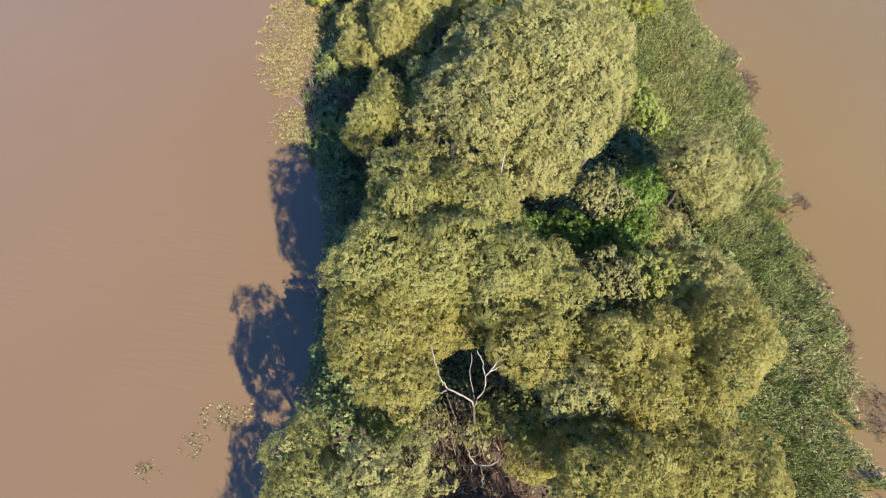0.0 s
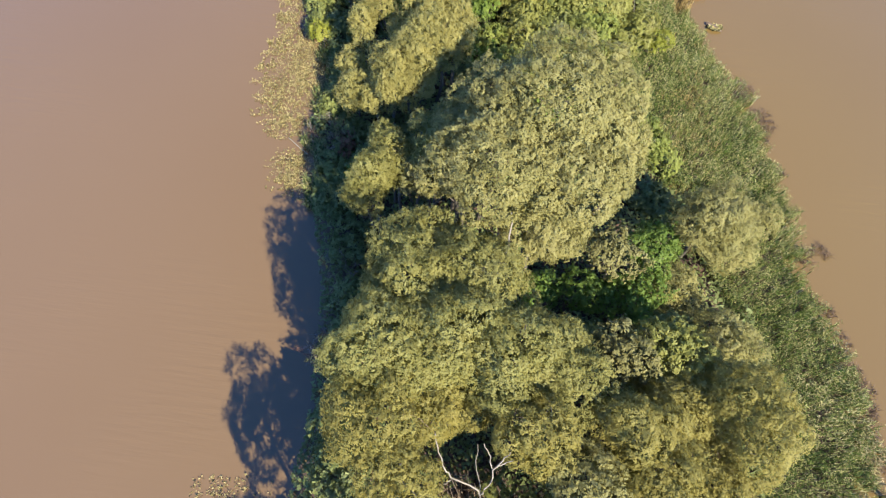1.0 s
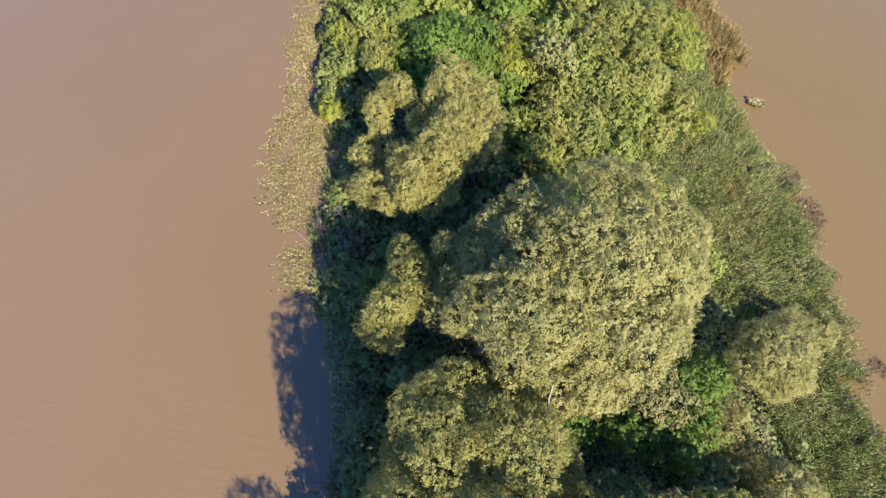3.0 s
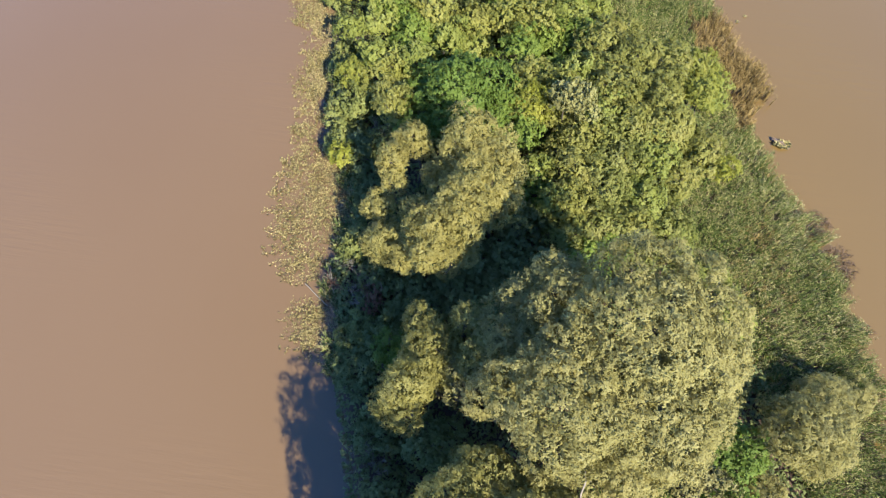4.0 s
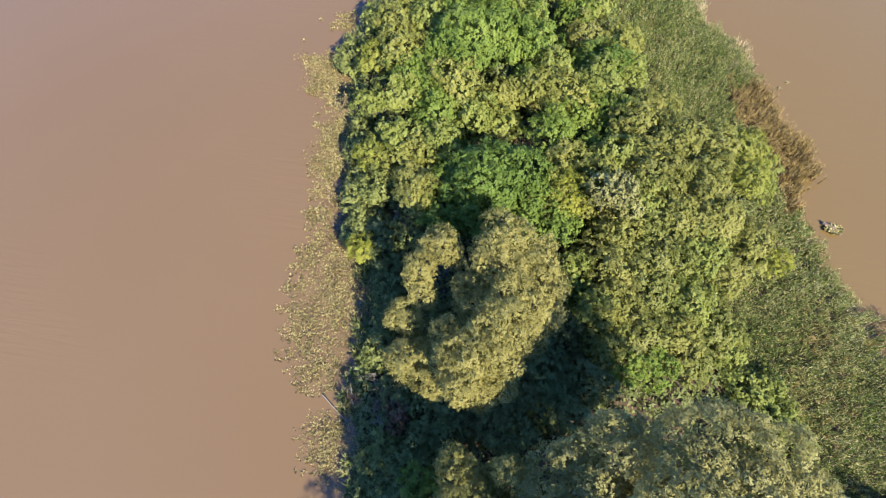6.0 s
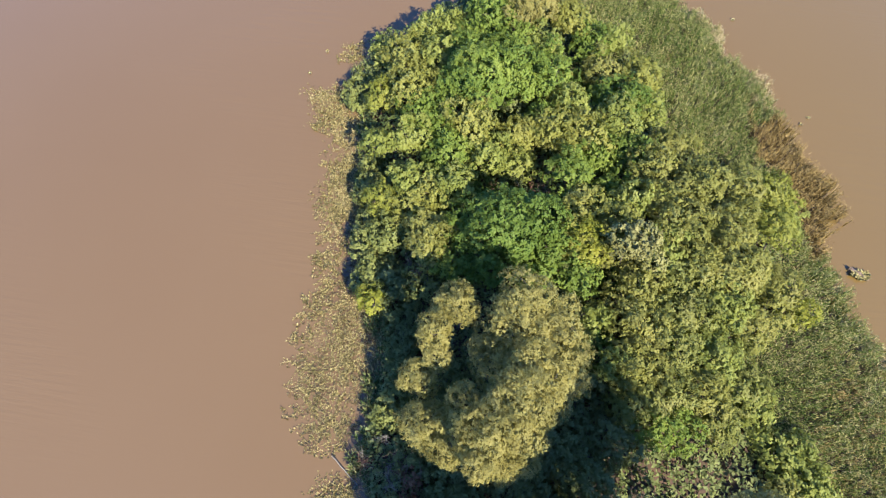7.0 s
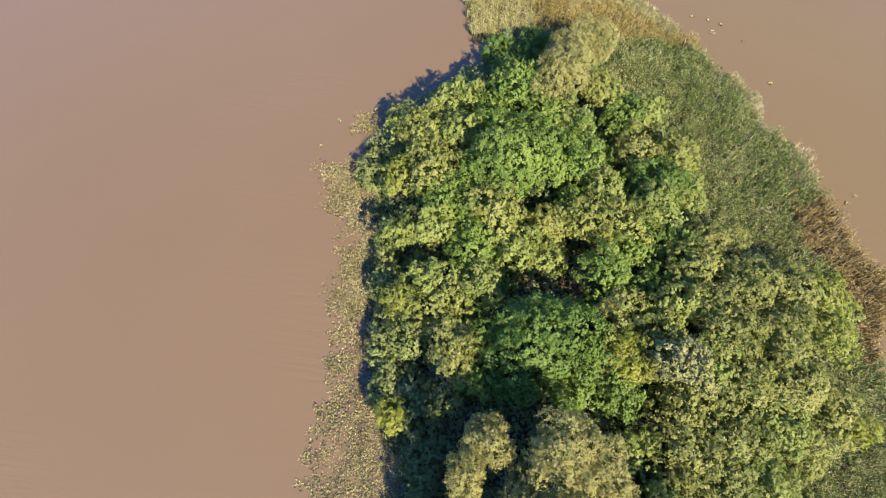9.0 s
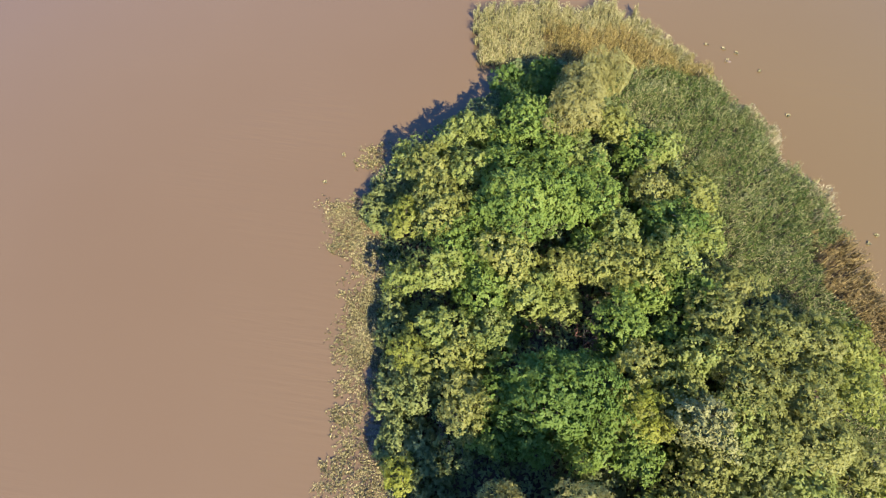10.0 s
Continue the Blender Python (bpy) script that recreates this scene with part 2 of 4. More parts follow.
def crown_shape(r, ry, depth, size, cover, length, width, clump, rng, low, lobe, tuft, leaf_area=1.64):
    """A crown as a closed, billowing shell of leafy sprays. Returns the billows' centres and sizes, and the leaves' faces."""
    axes = np.array([r, ry, depth])
    area = 2 * np.pi * (((r * ry) ** 1.6 + (r * depth) ** 1.6 + (ry * depth) ** 1.6) / 3) ** (1 / 1.6) * (1 - 0.8 * min(0, low))
    phase = rng.uniform(0, 6.28, 6)

    def ways(k):
        """Directions spread evenly over the ellipsoid's skin."""
        d = np.empty((0, 3))
        while len(d) < k:
            up, ang = rng.uniform(low, 1, 4 * k), rng.uniform(0, 6.2832, 4 * k)
            side = np.sqrt(1 - up * up)
            e = np.stack([np.cos(ang) * side, np.sin(ang) * side, up], -1)
            skin = np.linalg.norm(e / axes, axis=1) * axes.min()
            d = np.concatenate([d, e[rng.uniform(size=4 * k) < skin]])
        return d[:k]

    calm = min(1.0, 2.0 / max(r, ry))

    def swell(d):
        ang, up = np.arctan2(d[:, 1], d[:, 0]), d[:, 2]
        w = 0.13 * np.sin(2 * ang + phase[0]) + 0.12 * np.sin(3 * ang + phase[1]) + 0.1 * np.sin(5 * ang + phase[2])
        return 1 + calm * (w + 0.08 * np.sin(4 * up + phase[3]) + 0.09 * np.sin(3 * up + 4 * ang + phase[4]))

    n = max(6, int(0.55 * area / size ** 2))
    bd = ways(n)
    bc = bd * axes * swell(bd)[:, None] * rng.uniform(0.8, 1.0, (n, 1))
    bs = size * rng.uniform(0.55, 1.5, n)
    tall = rng.uniform(0.3, 1.1, n)
    m = 12
    k = max(12, int(area * leaf_area * cover / (0.52 * length * width) / m))
    d = ways(k)
    q = d * axes * swell(d)[:, None]
    gap = np.linalg.norm(q[:, None] - bc[None], axis=2) / bs[None]
    near = gap.argmin(1)
    val = np.sqrt(np.clip(1 - (gap[np.arange(k), near] / 1.45) ** 2, 0, 1))
    part_of = bc[: max(3, n // 6)]
    fold = np.linalg.norm(q[:, None] - part_of[None], axis=2).min(1) / (2.3 * size)
    rise = np.sqrt(np.clip(1 - (fold / 1.35) ** 2, 0, 1))
    q = q * (0.66 + 0.37 * (val * tall[near]) + lobe * (rise - 0.75) + rng.normal(size=k) * 0.02)[:, None]
    keep = (val > 0.3) | (rng.uniform(size=k) < 0.4)
    q, d, near = q[keep], d[keep], near[keep]
    k = len(q)
    out = unit(unit(d / axes) * 0.7 + unit(q - bc[near] * 0.75) * 0.6)
    # the sprays gather into small rounded tufts
    kt = max(5, int(0.75 * area / tuft ** 2))
    seat = rng.integers(0, k, kt)
    big = tuft * rng.uniform(0.75, 1.3, kt)
    dist = np.linalg.norm(q[:, None] - q[seat][None], axis=2) / big[None]
    own = dist.argmin(1)
    dome = np.sqrt(np.clip(1 - (dist[np.arange(k), own] / 1.15) ** 2, 0, 1))
    q = q + out * (0.52 * big[own] * dome)[:, None]
    core = q[seat][own] - out * (0.75 * big[own])[:, None]
    face = unit(q - core)
    axis = unit(face + [0, 0, 0.2] + rng.normal(size=(k, 3)) * 0.3)
    reach = clump * rng.uniform(0.7, 1.9, (k, 1, 1))
    t = rng.uniform(-0.45, 0.7, (k, m, 1))
    off = rng.normal(size=(k, m, 3)) * clump * (0.34 - 0.27 * t)
    p = q[:, None] + axis[:, None] * reach * t + off
    nrm = unit(face[:, None] * 0.95 + unit(off) * 0.3 + np.array([0.0, 0, 0.3]) + rng.normal(size=(k, m, 3)) * 0.27)
    # larger, sparser leaves inside close the crown
    ki = max(10, int(area * 0.5 * cover / (0.52 * length * width * 4)))
    di = ways(ki)
    pi = di * axes * rng.uniform(0.45, 0.72, (ki, 1))
    outer = leaf_faces(p.reshape(-1, 3), nrm.reshape(-1, 3), length, width, rng, np.repeat(axis, m, 0))
    inner = leaf_faces(pi, unit(di + rng.normal(size=di.shape) * 0.5), 2 * length, 2 * width, rng)
    return bc * 0.8, bs, joined([outer, inner])


COUNT = [0]


def tree(name, x, y, top, r, ry=None, depth=None, leaf=WILLOW, label="", category="tree", size=None, cover=1.0,
         length=0.122, width=0.054, clump=0.2, stems=1, flat=1.0, low=-0.1, bark=BARK, base=0.25, lobe=0.22, tuft=0.34):
    """A tree or bush: stem or stems, limbs out to the billows, and the crown of leaves."""
    COUNT[0] += 1
    rng = np.random.default_rng(1000 + COUNT[0])
    ry = ry or r
    depth = depth or min(top * 0.55, flat * r + 0.4)
    size = size or max(0.5, min(0.8, 0.3 * r))
    ob = thing(name, x, y, base, label, category)
    h = top - base
    c, rad, (verts, faces) = crown_shape(r, ry, depth, size, cover, length, width, clump, rng, low, lobe, tuft)
    lift = np.array([0, 0, h - depth])
    c, verts = c + lift, verts + lift
    c[:, 2] = np.maximum(c[:, 2], 0.35)
    verts[:, 2] = np.maximum(verts[:, 2], 0.1)
    for s in range(stems):
        foot = np.array([0, 0, -0.3]) + (rng.normal(size=3) * [0.3, 0.3, 0] if stems > 1 else 0)
        lean = rng.normal(size=3) * [0.16 * r, 0.16 * ry, 0]
        if stems > 1:
            lean = lean * 2.2
        head = np.array([lean[0], lean[1], h - 0.75 * depth])
        thick = (0.012 if stems == 1 else 0.01) * top + 0.03
        path = limb_path(foot, head, rng, 0.05, 7)
        part("trunk", mesh_from("trunk", *tube(path, np.linspace(thick, thick * 0.55, 7), 8), bark), ob)
        mine = np.argsort(rng.uniform(size=len(c)))[: max(3, min(7, len(c) // 3)) if stems == 1 else 3]
        for i in mine:
            start = path[rng.integers(3, 7)]
            lp = limb_path(start, c[i], rng, 0.1, 6)
            pieces = [tube(lp, np.linspace(thick * 0.45, 0.015, 6), 4)]
            a = lp[rng.integers(2, 5)]
            pieces.append(tube(limb_path(a, c[i] + unit(rng.normal(size=3)) * rad[i] * 0.6, rng, 0.12, 5), np.linspace(thick * 0.2, 0.01, 5), 3))
            part("limb", mesh_from("limb", *joined(pieces), bark), ob)
    part("crown", mesh_from("crown", verts, faces, leaf), ob)
    return ob


# ---- shoreline of the islet, from south to north ----
WEST = [(-30, -9), (-10, -8.5), (1, -8.4), (5, -8.1), (11, -8.6), (15, -9.3), (20, -11.1), (24, -11.5), (28, -12.8), (32, -12.3), (35.5, -13.0), (38, -14.2), (40.7, -15.4),
        (45.6, -16.1), (49.6, -16.1), (52, -17.4), (56, -18.6), (60, -17), (63.5, -13.6), (67, -10.5), (70, -9.5), (76, -8)]
EAST = [(-30, 27.5), (-6, 27.4), (3, 27), (5.3, 26.3), (8.2, 27.0), (12.7, 26.6), (16.2, 25.4), (19.2, 24.4), (23.5, 24.2), (28.2, 23.5), (31.4, 22.8), (35.6, 21.6),
        (39.5, 19.7), (41.8, 18.6), (44.7, 17.3), (48.6, 19.5), (51.7, 18.2), (53.2, 17.2), (56, 16.4), (57.6, 15.1), (60.1, 14.2), (62, 13.2), (63, 11.6), (64.8, 11.5),
        (66.7, 10.2), (68.7, 8.2), (71.4, 6.5), (73.6, 4.5), (77, 0)]
INNER = [(-30, 22), (1, 20.5), (8.3, 18.5), (14.5, 19.5), (20, 17), (25, 14.5), (29, 14), (32, 10.4), (38, 11), (44, 13), (47.6, 13.5), (51, 9), (53, 5),
         (58, 4.5), (62, 2), (66.5, -2), (70, -3), (78, -3)]


def shore(line, y):
    return np.interp(y, [p[0] for p in line], [p[1] for p in line])


def field(x, y, scale, seed):
    """A smooth random field between about -1 and 1, to break up edges and beds."""
    out = np.zeros_like(x, dtype=float)
    g = np.random.default_rng(seed)
    for k in range(7):
        a, f, p = g.uniform(0, 6.28), g.uniform(0.6, 2.2) / scale, g.uniform(0, 6.28)
        out += np.sin((x * math.cos(a) + y * math.sin(a)) * f * 2 + p)
    return out / 3.2


# water: one sheet out to the horizon
bm = bmesh.new()
bmesh.ops.create_grid(bm, x_segments=40, y_segments=40, size=2400)
me = bpy.data.meshes.new("water")
bm.to_mesh(me)
bm.free()
me.materials.append(WATER)
water = tagged(new("water", me), "smooth silty brown river water round a wooded islet", "water", kind="structure")

# ground: the low islet, sloping into the water on both sides
ny, nx = 180, 70
gy = np.linspace(-30, 72, ny)
gu = np.linspace(0, 1, nx)
gx = shore(WEST, gy)[:, None] + (shore(EAST, gy) - 0.8 - shore(WEST, gy))[:, None] * gu[None]
gyy = np.repeat(gy[:, None], nx, 1)
edge = np.minimum(np.minimum(gu, 1 - gu)[None] * 25, 1) * np.minimum(1, (72 - gyy) / 3)
gz = -0.18 + 0.45 * edge ** 0.7 + 0.09 * field(gx, gyy, 1.8, 5) * edge + 0.05 * field(gx, gyy, 0.5, 6) * edge
idx = np.arange(ny * nx).reshape(ny, nx)
quads = np.stack([idx[:-1, :-1], idx[:-1, 1:], idx[1:, 1:], idx[1:, :-1]], -1).reshape(-1, 4)
me = mesh_from("ground", np.stack([gx, gyy, gz], -1).reshape(-1, 3), quads, SOIL)
me.polygons.foreach_set("use_smooth", [True] * len(me.polygons))
ground = tagged(new("ground", me), "low muddy islet floor with dark leaf litter", "ground", kind="structure")


# ---- reed beds and undergrowth ----
def blades(x, y, z0, height, lean, width, per, rng):
    """Arching blades, several to a plant."""
    k = len(x)
    x, y, z0 = np.repeat(x, per), np.repeat(y, per), np.repeat(z0, per)
    n = k * per
    a = rng.uniform(0, 2 * np.pi, n)
    h = height * rng.uniform(0.65, 1.15, n)
    out = lean * rng.uniform(0.3, 1.2, n)
    dx, dy = np.cos(a), np.sin(a)
    w = width * rng.uniform(0.7, 1.3, n) / 2
    base = np.stack([x + dx * 0.03, y + dy * 0.03, z0 - 0.15], -1)
    mid = base + np.stack([dx * out * 0.3, dy * out * 0.3, h * 0.8], -1)
    tip = base + np.stack([dx * out, dy * out, h * rng.uniform(0.72, 1.05, n)], -1)
    side = np.stack([-dy, dx, np.zeros(n)], -1)
    verts = np.stack([base - side * w[:, None], base + side * w[:, None], mid - side * w[:, None] * 1.1, mid + side * w[:, None] * 1.1,
                      tip], 1).reshape(-1, 3)
    b = np.arange(n)[:, None] * 5
    return verts, np.concatenate([b + [0, 1, 3], b + [0, 3, 2], b + [2, 3, 4]])


def bed(name, box, density, inside, height, lean, width, per, material, label, seed, z0=0.05, category="reeds", leafy=0):
    """A bed of reeds: plants scattered over the box wherever inside() lets them stand."""
    rng = np.random.default_rng(seed)
    x0, x1, y0, y1 = box
    n = int((x1 - x0) * (y1 - y0) * density)
    x, y = rng.uniform(x0, x1, n), rng.uniform(y0, y1, n)
    keep = inside(x, y, rng)
    x, y = x[keep], y[keep]
    hh = height * (1 + 0.18 * field(x, y, 1.2, seed + 1))
    hh = np.repeat(hh, per)
    pieces = [blades(x, y, np.full(len(x), z0), hh, lean, width, per, rng)]
    if leafy:
        k = rng.integers(0, len(x), len(x) * leafy)
        p = np.stack([x[k], y[k], z0 + hh[k * per] * rng.uniform(0.5, 1.02, len(k))], -1) + rng.normal(size=(len(k), 3)) * [0.1, 0.1, 0.03]
        pieces.append(leaf_faces(p, unit(rng.normal(size=p.shape) * 0.75 + [0, 0, 0.4]), 0.18, 0.03, rng))
    me = mesh_from(name, *joined(pieces), material)
    return tagged(new(name, me), label, category, kind="stuff")


def brown_zone(x, y):
    return (x > np.interp(y, [44, 46, 50, 52, 56], [16.4, 15.9, 15.2, 13.6, 13.4]) - 0.4 * field(x, y, 1.0, 31)) & (y > 44.4 + 0.6 * field(x, y, 1, 33)) & (y < 56.2 + 0.8 * field(x, y, 1, 32))


def in_green(x, y, rng):
    ok = (x > shore(INNER, y)) & (x < shore(EAST, y) - 0.3 + 0.6 * field(x, y, 0.8, 11) + 0.35 * field(x, y, 0.25, 13) + rng.uniform(-0.28, 0.28, len(x))) & ~brown_zone(x, y)
    return ok & (y < 70.6 + 0.5 * field(x, y, 1, 12))


def ragged(cx, cy, rx, ry, seed, fray=0.12):
    """An uneven, ragged-edged patch."""
    def inside(x, y, rng):
        d = np.hypot((x - cx) / rx, (y - cy) / ry)
        return d + 0.28 * field(x, y, 0.9, seed) + 0.16 * field(x, y, 0.35, seed + 1) + rng.uniform(-fray, fray, len(x)) < 1
    return inside


bed("reed_bed", (-4, 28, -14, 72), 42, in_green, 1.1, 0.22, 0.03, 2, REED, "dense green reed bed with straw-coloured tips along the shore", 21, leafy=11)
bed("brown_reed_bed", (11, 22, 44, 58), 30, lambda x, y, g: brown_zone(x, y) & (x > shore(INNER, y)) & (x < shore(EAST, y) - 0.2 + 0.6 * field(x, y, 0.8, 11) + 0.12 * field(x, y, 0.25, 13) + g.uniform(-0.28, 0.28, len(x))),
    1.2, 0.24, 0.045, 3, BROWN_REED, "patch of dry tan-brown reeds at the water's edge", 22, leafy=8)


bed("dry_reed_patch", (13, 21, 27, 38), 9, lambda x, y, g: ragged(16.7, 32.2, 2.2, 4.2, 26)(x, y, g) & in_green(x, y, g), 1.15, 0.24, 0.036, 2, BROWN_REED,
    "dry brown reeds scattered through the green reed bed", 26, leafy=8)
bed("dry_reed_patch", (4, 8, 58, 64), 8, ragged(6.0, 61.0, 1.0, 1.6, 27), 1.15, 0.24, 0.036, 2, BROWN_REED, "dry brown reeds scattered through the green reed bed", 27, leafy=8)


def north_line(x):
    return np.interp(x, [-13.7, -11.1, -6.8, -6.0, -3.8, -3.0, -1.3, -0.7, 0.5, 2.0, 3.8, 4.8, 6.2], [75.4, 76.3, 77.5, 76.8, 76.7, 78.0, 78.3, 76.6, 77.2, 75.8, 74.2, 72.9, 72.1])


def golden(x, y):
    edge = np.interp(x, [-7.4, -5.4, -3.6, -0.9, 1.0, 2.8, 4.3], [74.8, 74.5, 74.2, 75.0, 74.7, 73.4, 71.9])
    return (x > -7.4 + 0.6 * field(x, y, 0.8, 43)) & (y < edge + 0.55 * field(x, y, 0.8, 44) + 0.4 * field(x, y, 0.3, 45))


def in_tip(x, y, rng):
    return (y > np.interp(x, [-13, -1, 6], [69.2, 70.4, 70.8])) & (y < north_line(x) + 0.4 * field(x, y, 0.7, 41)) & (x > -13.7 + (75 - y) * 0.18 + 0.3 * field(x, y, 0.7, 42))


bed("golden_reed_bed", (-8.5, 7, 69, 80), 46, lambda x, y, g: in_tip(x, y, g) & golden(x, y), 0.9, 0.22, 0.03, 3, GOLD_REED,
    "golden-brown autumn reeds on the islet's tip", 23, leafy=7)
bed("straw_reed_bed", (-14.5, 7, 69, 80), 46, lambda x, y, g: in_tip(x, y, g) & ~golden(x, y), 0.8, 0.22, 0.03, 3, STRAW_REED,
    "pale straw-coloured reeds standing in shallow water", 24, leafy=7)


def float_patch(cx, cy, rx, ry, seed, density=42):
    bed("floating_reed_patch", (cx - rx * 1.5, cx + rx * 1.5, cy - ry * 1.5, cy + ry * 1.5), density * 2.0, ragged(cx, cy, rx, ry, seed, 0.42), 0.26, 0.17, 0.05, 6,
        FLOAT_REED, "ragged patch of pale straw reed tufts standing in the water", seed, z0=0.0)


float_patch(-16.3, 34.2, 1.9, 4.6, 51, 30)
float_patch(-13.6, 33.6, 1.5, 3.6, 52, 30)
float_patch(-17.0, 30.4, 0.8, 1.1, 63, 20)
float_patch(-15.2, 28.0, 1.9, 1.1, 53, 28)
float_patch(-13.5, 23.7, 1.7, 1.7, 54, 34)
float_patch(-17.9, 39.2, 0.7, 0.7, 55)
float_patch(-17.5, 45.6, 1.9, 4.3, 56)
float_patch(-20.0, 52.6, 2.0, 1.9, 57)
float_patch(-16.9, 46.4, 1.1, 3.4, 64, 50)
float_patch(-18.6, 50.6, 1.4, 1.2, 65, 36)
float_patch(-22.3, 54.0, 0.9, 0.6, 58, 9)
float_patch(-19.5, 58.7, 1.3, 1.2, 59, 26)
float_patch(-12.0, 1.2, 1.9, 0.7, 60, 10)
float_patch(-14.2, -0.6, 0.9, 0.6, 61, 6)
float_patch(-16.4, -2.2, 0.6, 0.6, 62, 10)


def stems(cx, cy, rx, ry, seed, label="drowned brown stems showing through the silty water", density=38, material=None):
    bed("drowned_stems", (cx - rx * 1.4, cx + rx * 1.4, cy - ry * 1.4, cy + ry * 1.4), density, ragged(cx, cy, rx, ry, seed), 0.38, 0.4, 0.03, 3,
        material or DROWNED, label, seed, z0=0.0, category="plants")


for k, (cx, cy, rx, ry) in enumerate([(24.9, 21.6, 0.7, 0.7), (23.1, 33.6, 0.8, 1.7), (26.9, 12.0, 0.5, 1.6), (22.0, 36.6, 0.8, 1.2), (24.4, 17.6, 0.4, 0.9), (23.7, 28.6, 0.7, 0.6), (25.9, 22.3, 0.6, 0.6), (25.7, 17.2, 0.6, 1.0), (26.4, 14.3, 0.6, 1.3), (27.1, 11.6, 0.7, 1.3), (27.1, 9.3, 0.5, 0.8)]):
    stems(cx, cy, rx, ry, 90 + k)
stems(28.5, 6.8, 0.9, 1.7, 99, "bare red-brown stems of a drowned bush in the water", 22)
bed("pale_reed_fringe", (-2, 29, -8, 78), 22, lambda x, y, g: (x > shore(EAST, y) - 0.9) & (x < shore(EAST, y) + 0.15 + 0.6 * field(x, y, 0.8, 11) + 0.35 * field(x, y, 0.25, 13) + g.uniform(-0.32, 0.32, len(x))) & (field(x, y, 1.6, 17) > -0.1) & ~brown_zone(x, y) & ((y > 47) | (y < 9)),
    0.9, 0.34, 0.045, 4, FRINGE_REED, "straw-pale reed tips along the outer edge of the bed", 18)
for k, (cx, cy, rx, ry) in enumerate([(10.0, 67.2, 0.5, 0.9), (11.3, 65.0, 0.6, 1.2), (14.2, 59.2, 0.9, 2.2), (26.3, 8.0, 0.6, 1.0)]):
    bed("pale_reed_clump", (cx - 2 * rx, cx + 2 * rx, cy - 1.5 * ry, cy + 1.5 * ry), 34, ragged(cx, cy, rx, ry, 120 + k), 0.95, 0.3, 0.05, 3, FRINGE_REED,
        "straw-pale reed clump leaning out over the water", 130 + k, leafy=6)
stems(-15.9, 36.6, 0.9, 3.4, 140, "thin drowned stems in shallow water beside the bank", 9)
stems(-17.0, 42.0, 0.6, 2.4, 141, "thin drowned stems in shallow water beside the bank", 9)
bed("bank_sedge", (-22, -6, -6, 60), 34, lambda x, y, g: (np.abs(x - shore(WEST, y) - 0.1) < 0.75 + 0.5 * field(x, y, 1.1, 84)) & (y > 20.5), 0.8, 0.36, 0.05, 5, SEDGE,
    "green and straw sedge fringe along the low bank", 85)
bed("dry_sedge_patch", (13, 19, 22, 28), 24, ragged(15.9, 24.8, 1.3, 1.9, 86), 1.0, 0.4, 0.05, 5, BROWN_REED, "reddish dry sedge between bushes and reed bed", 86)
bed("dry_straw_grass", (-2, 9, -7, 4), 30, ragged(2.8, -0.4, 3.8, 3.8, 87), 0.6, 0.45, 0.04, 5, STRAW_GRASS, "flattened dry brown grass beneath dead branches", 88)


bed("dry_brushwood", (-2, 7, -4, 6), 11, ragged(2.0, 1.0, 3.0, 2.6, 89), 1.9, 1.1, 0.035, 4, BRUSH, "tangle of dry brown stems and fallen twigs", 89, category="brushwood")


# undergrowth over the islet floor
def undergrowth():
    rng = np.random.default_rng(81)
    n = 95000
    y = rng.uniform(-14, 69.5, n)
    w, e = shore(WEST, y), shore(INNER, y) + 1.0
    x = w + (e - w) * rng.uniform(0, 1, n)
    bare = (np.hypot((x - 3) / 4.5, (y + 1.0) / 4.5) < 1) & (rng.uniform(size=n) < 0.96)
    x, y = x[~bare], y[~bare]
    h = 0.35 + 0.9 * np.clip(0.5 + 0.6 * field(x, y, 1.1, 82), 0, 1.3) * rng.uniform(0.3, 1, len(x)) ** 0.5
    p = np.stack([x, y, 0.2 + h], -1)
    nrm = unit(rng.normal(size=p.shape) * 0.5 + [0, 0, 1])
    # the darkened leaf colour adds to the shade in the gaps between crowns
    me = mesh_from("undergrowth", *leaf_faces(p, nrm, 0.27, 0.2, rng), SHADE_GREEN)
    tagged(new("undergrowth", me), "low green undergrowth between the trees, coloured darker for shade", "undergrowth", kind="stuff")


undergrowth()


# ---- trees of the southern grove ----
def willow(x, y, top, r, ry=None, leaf=WILLOW, label="tall grey-green willow with a billowing crown", **k):
    return tree("willow_tree", x, y, top, 1.1 * r, 1.1 * (ry or r), leaf=leaf, label=label, category="tree", **{"low": -0.4, "flat": 1.1, "tuft": 0.48, **k})


def broadleaf(x, y, top, r, ry=None, leaf=GREEN, label="bushy fresh-green tree in the islet's thicket", **k):
    return tree("broadleaf_tree", x, y, top, 1.06 * r, 1.06 * (ry or r), leaf=leaf, label=label, category="tree", length=0.175, width=0.12, clump=0.24, flat=0.62, **k)


def bush(x, y, top, r, ry=None, leaf=OLIVE, label="rounded olive-green bush in the thicket", **k):
    return tree("bush", x, y, top, 1.06 * r, 1.06 * (ry or r), leaf=leaf, label=label, category="bush", length=0.165, width=0.095, clump=0.22, stems=3, flat=0.6, **k)


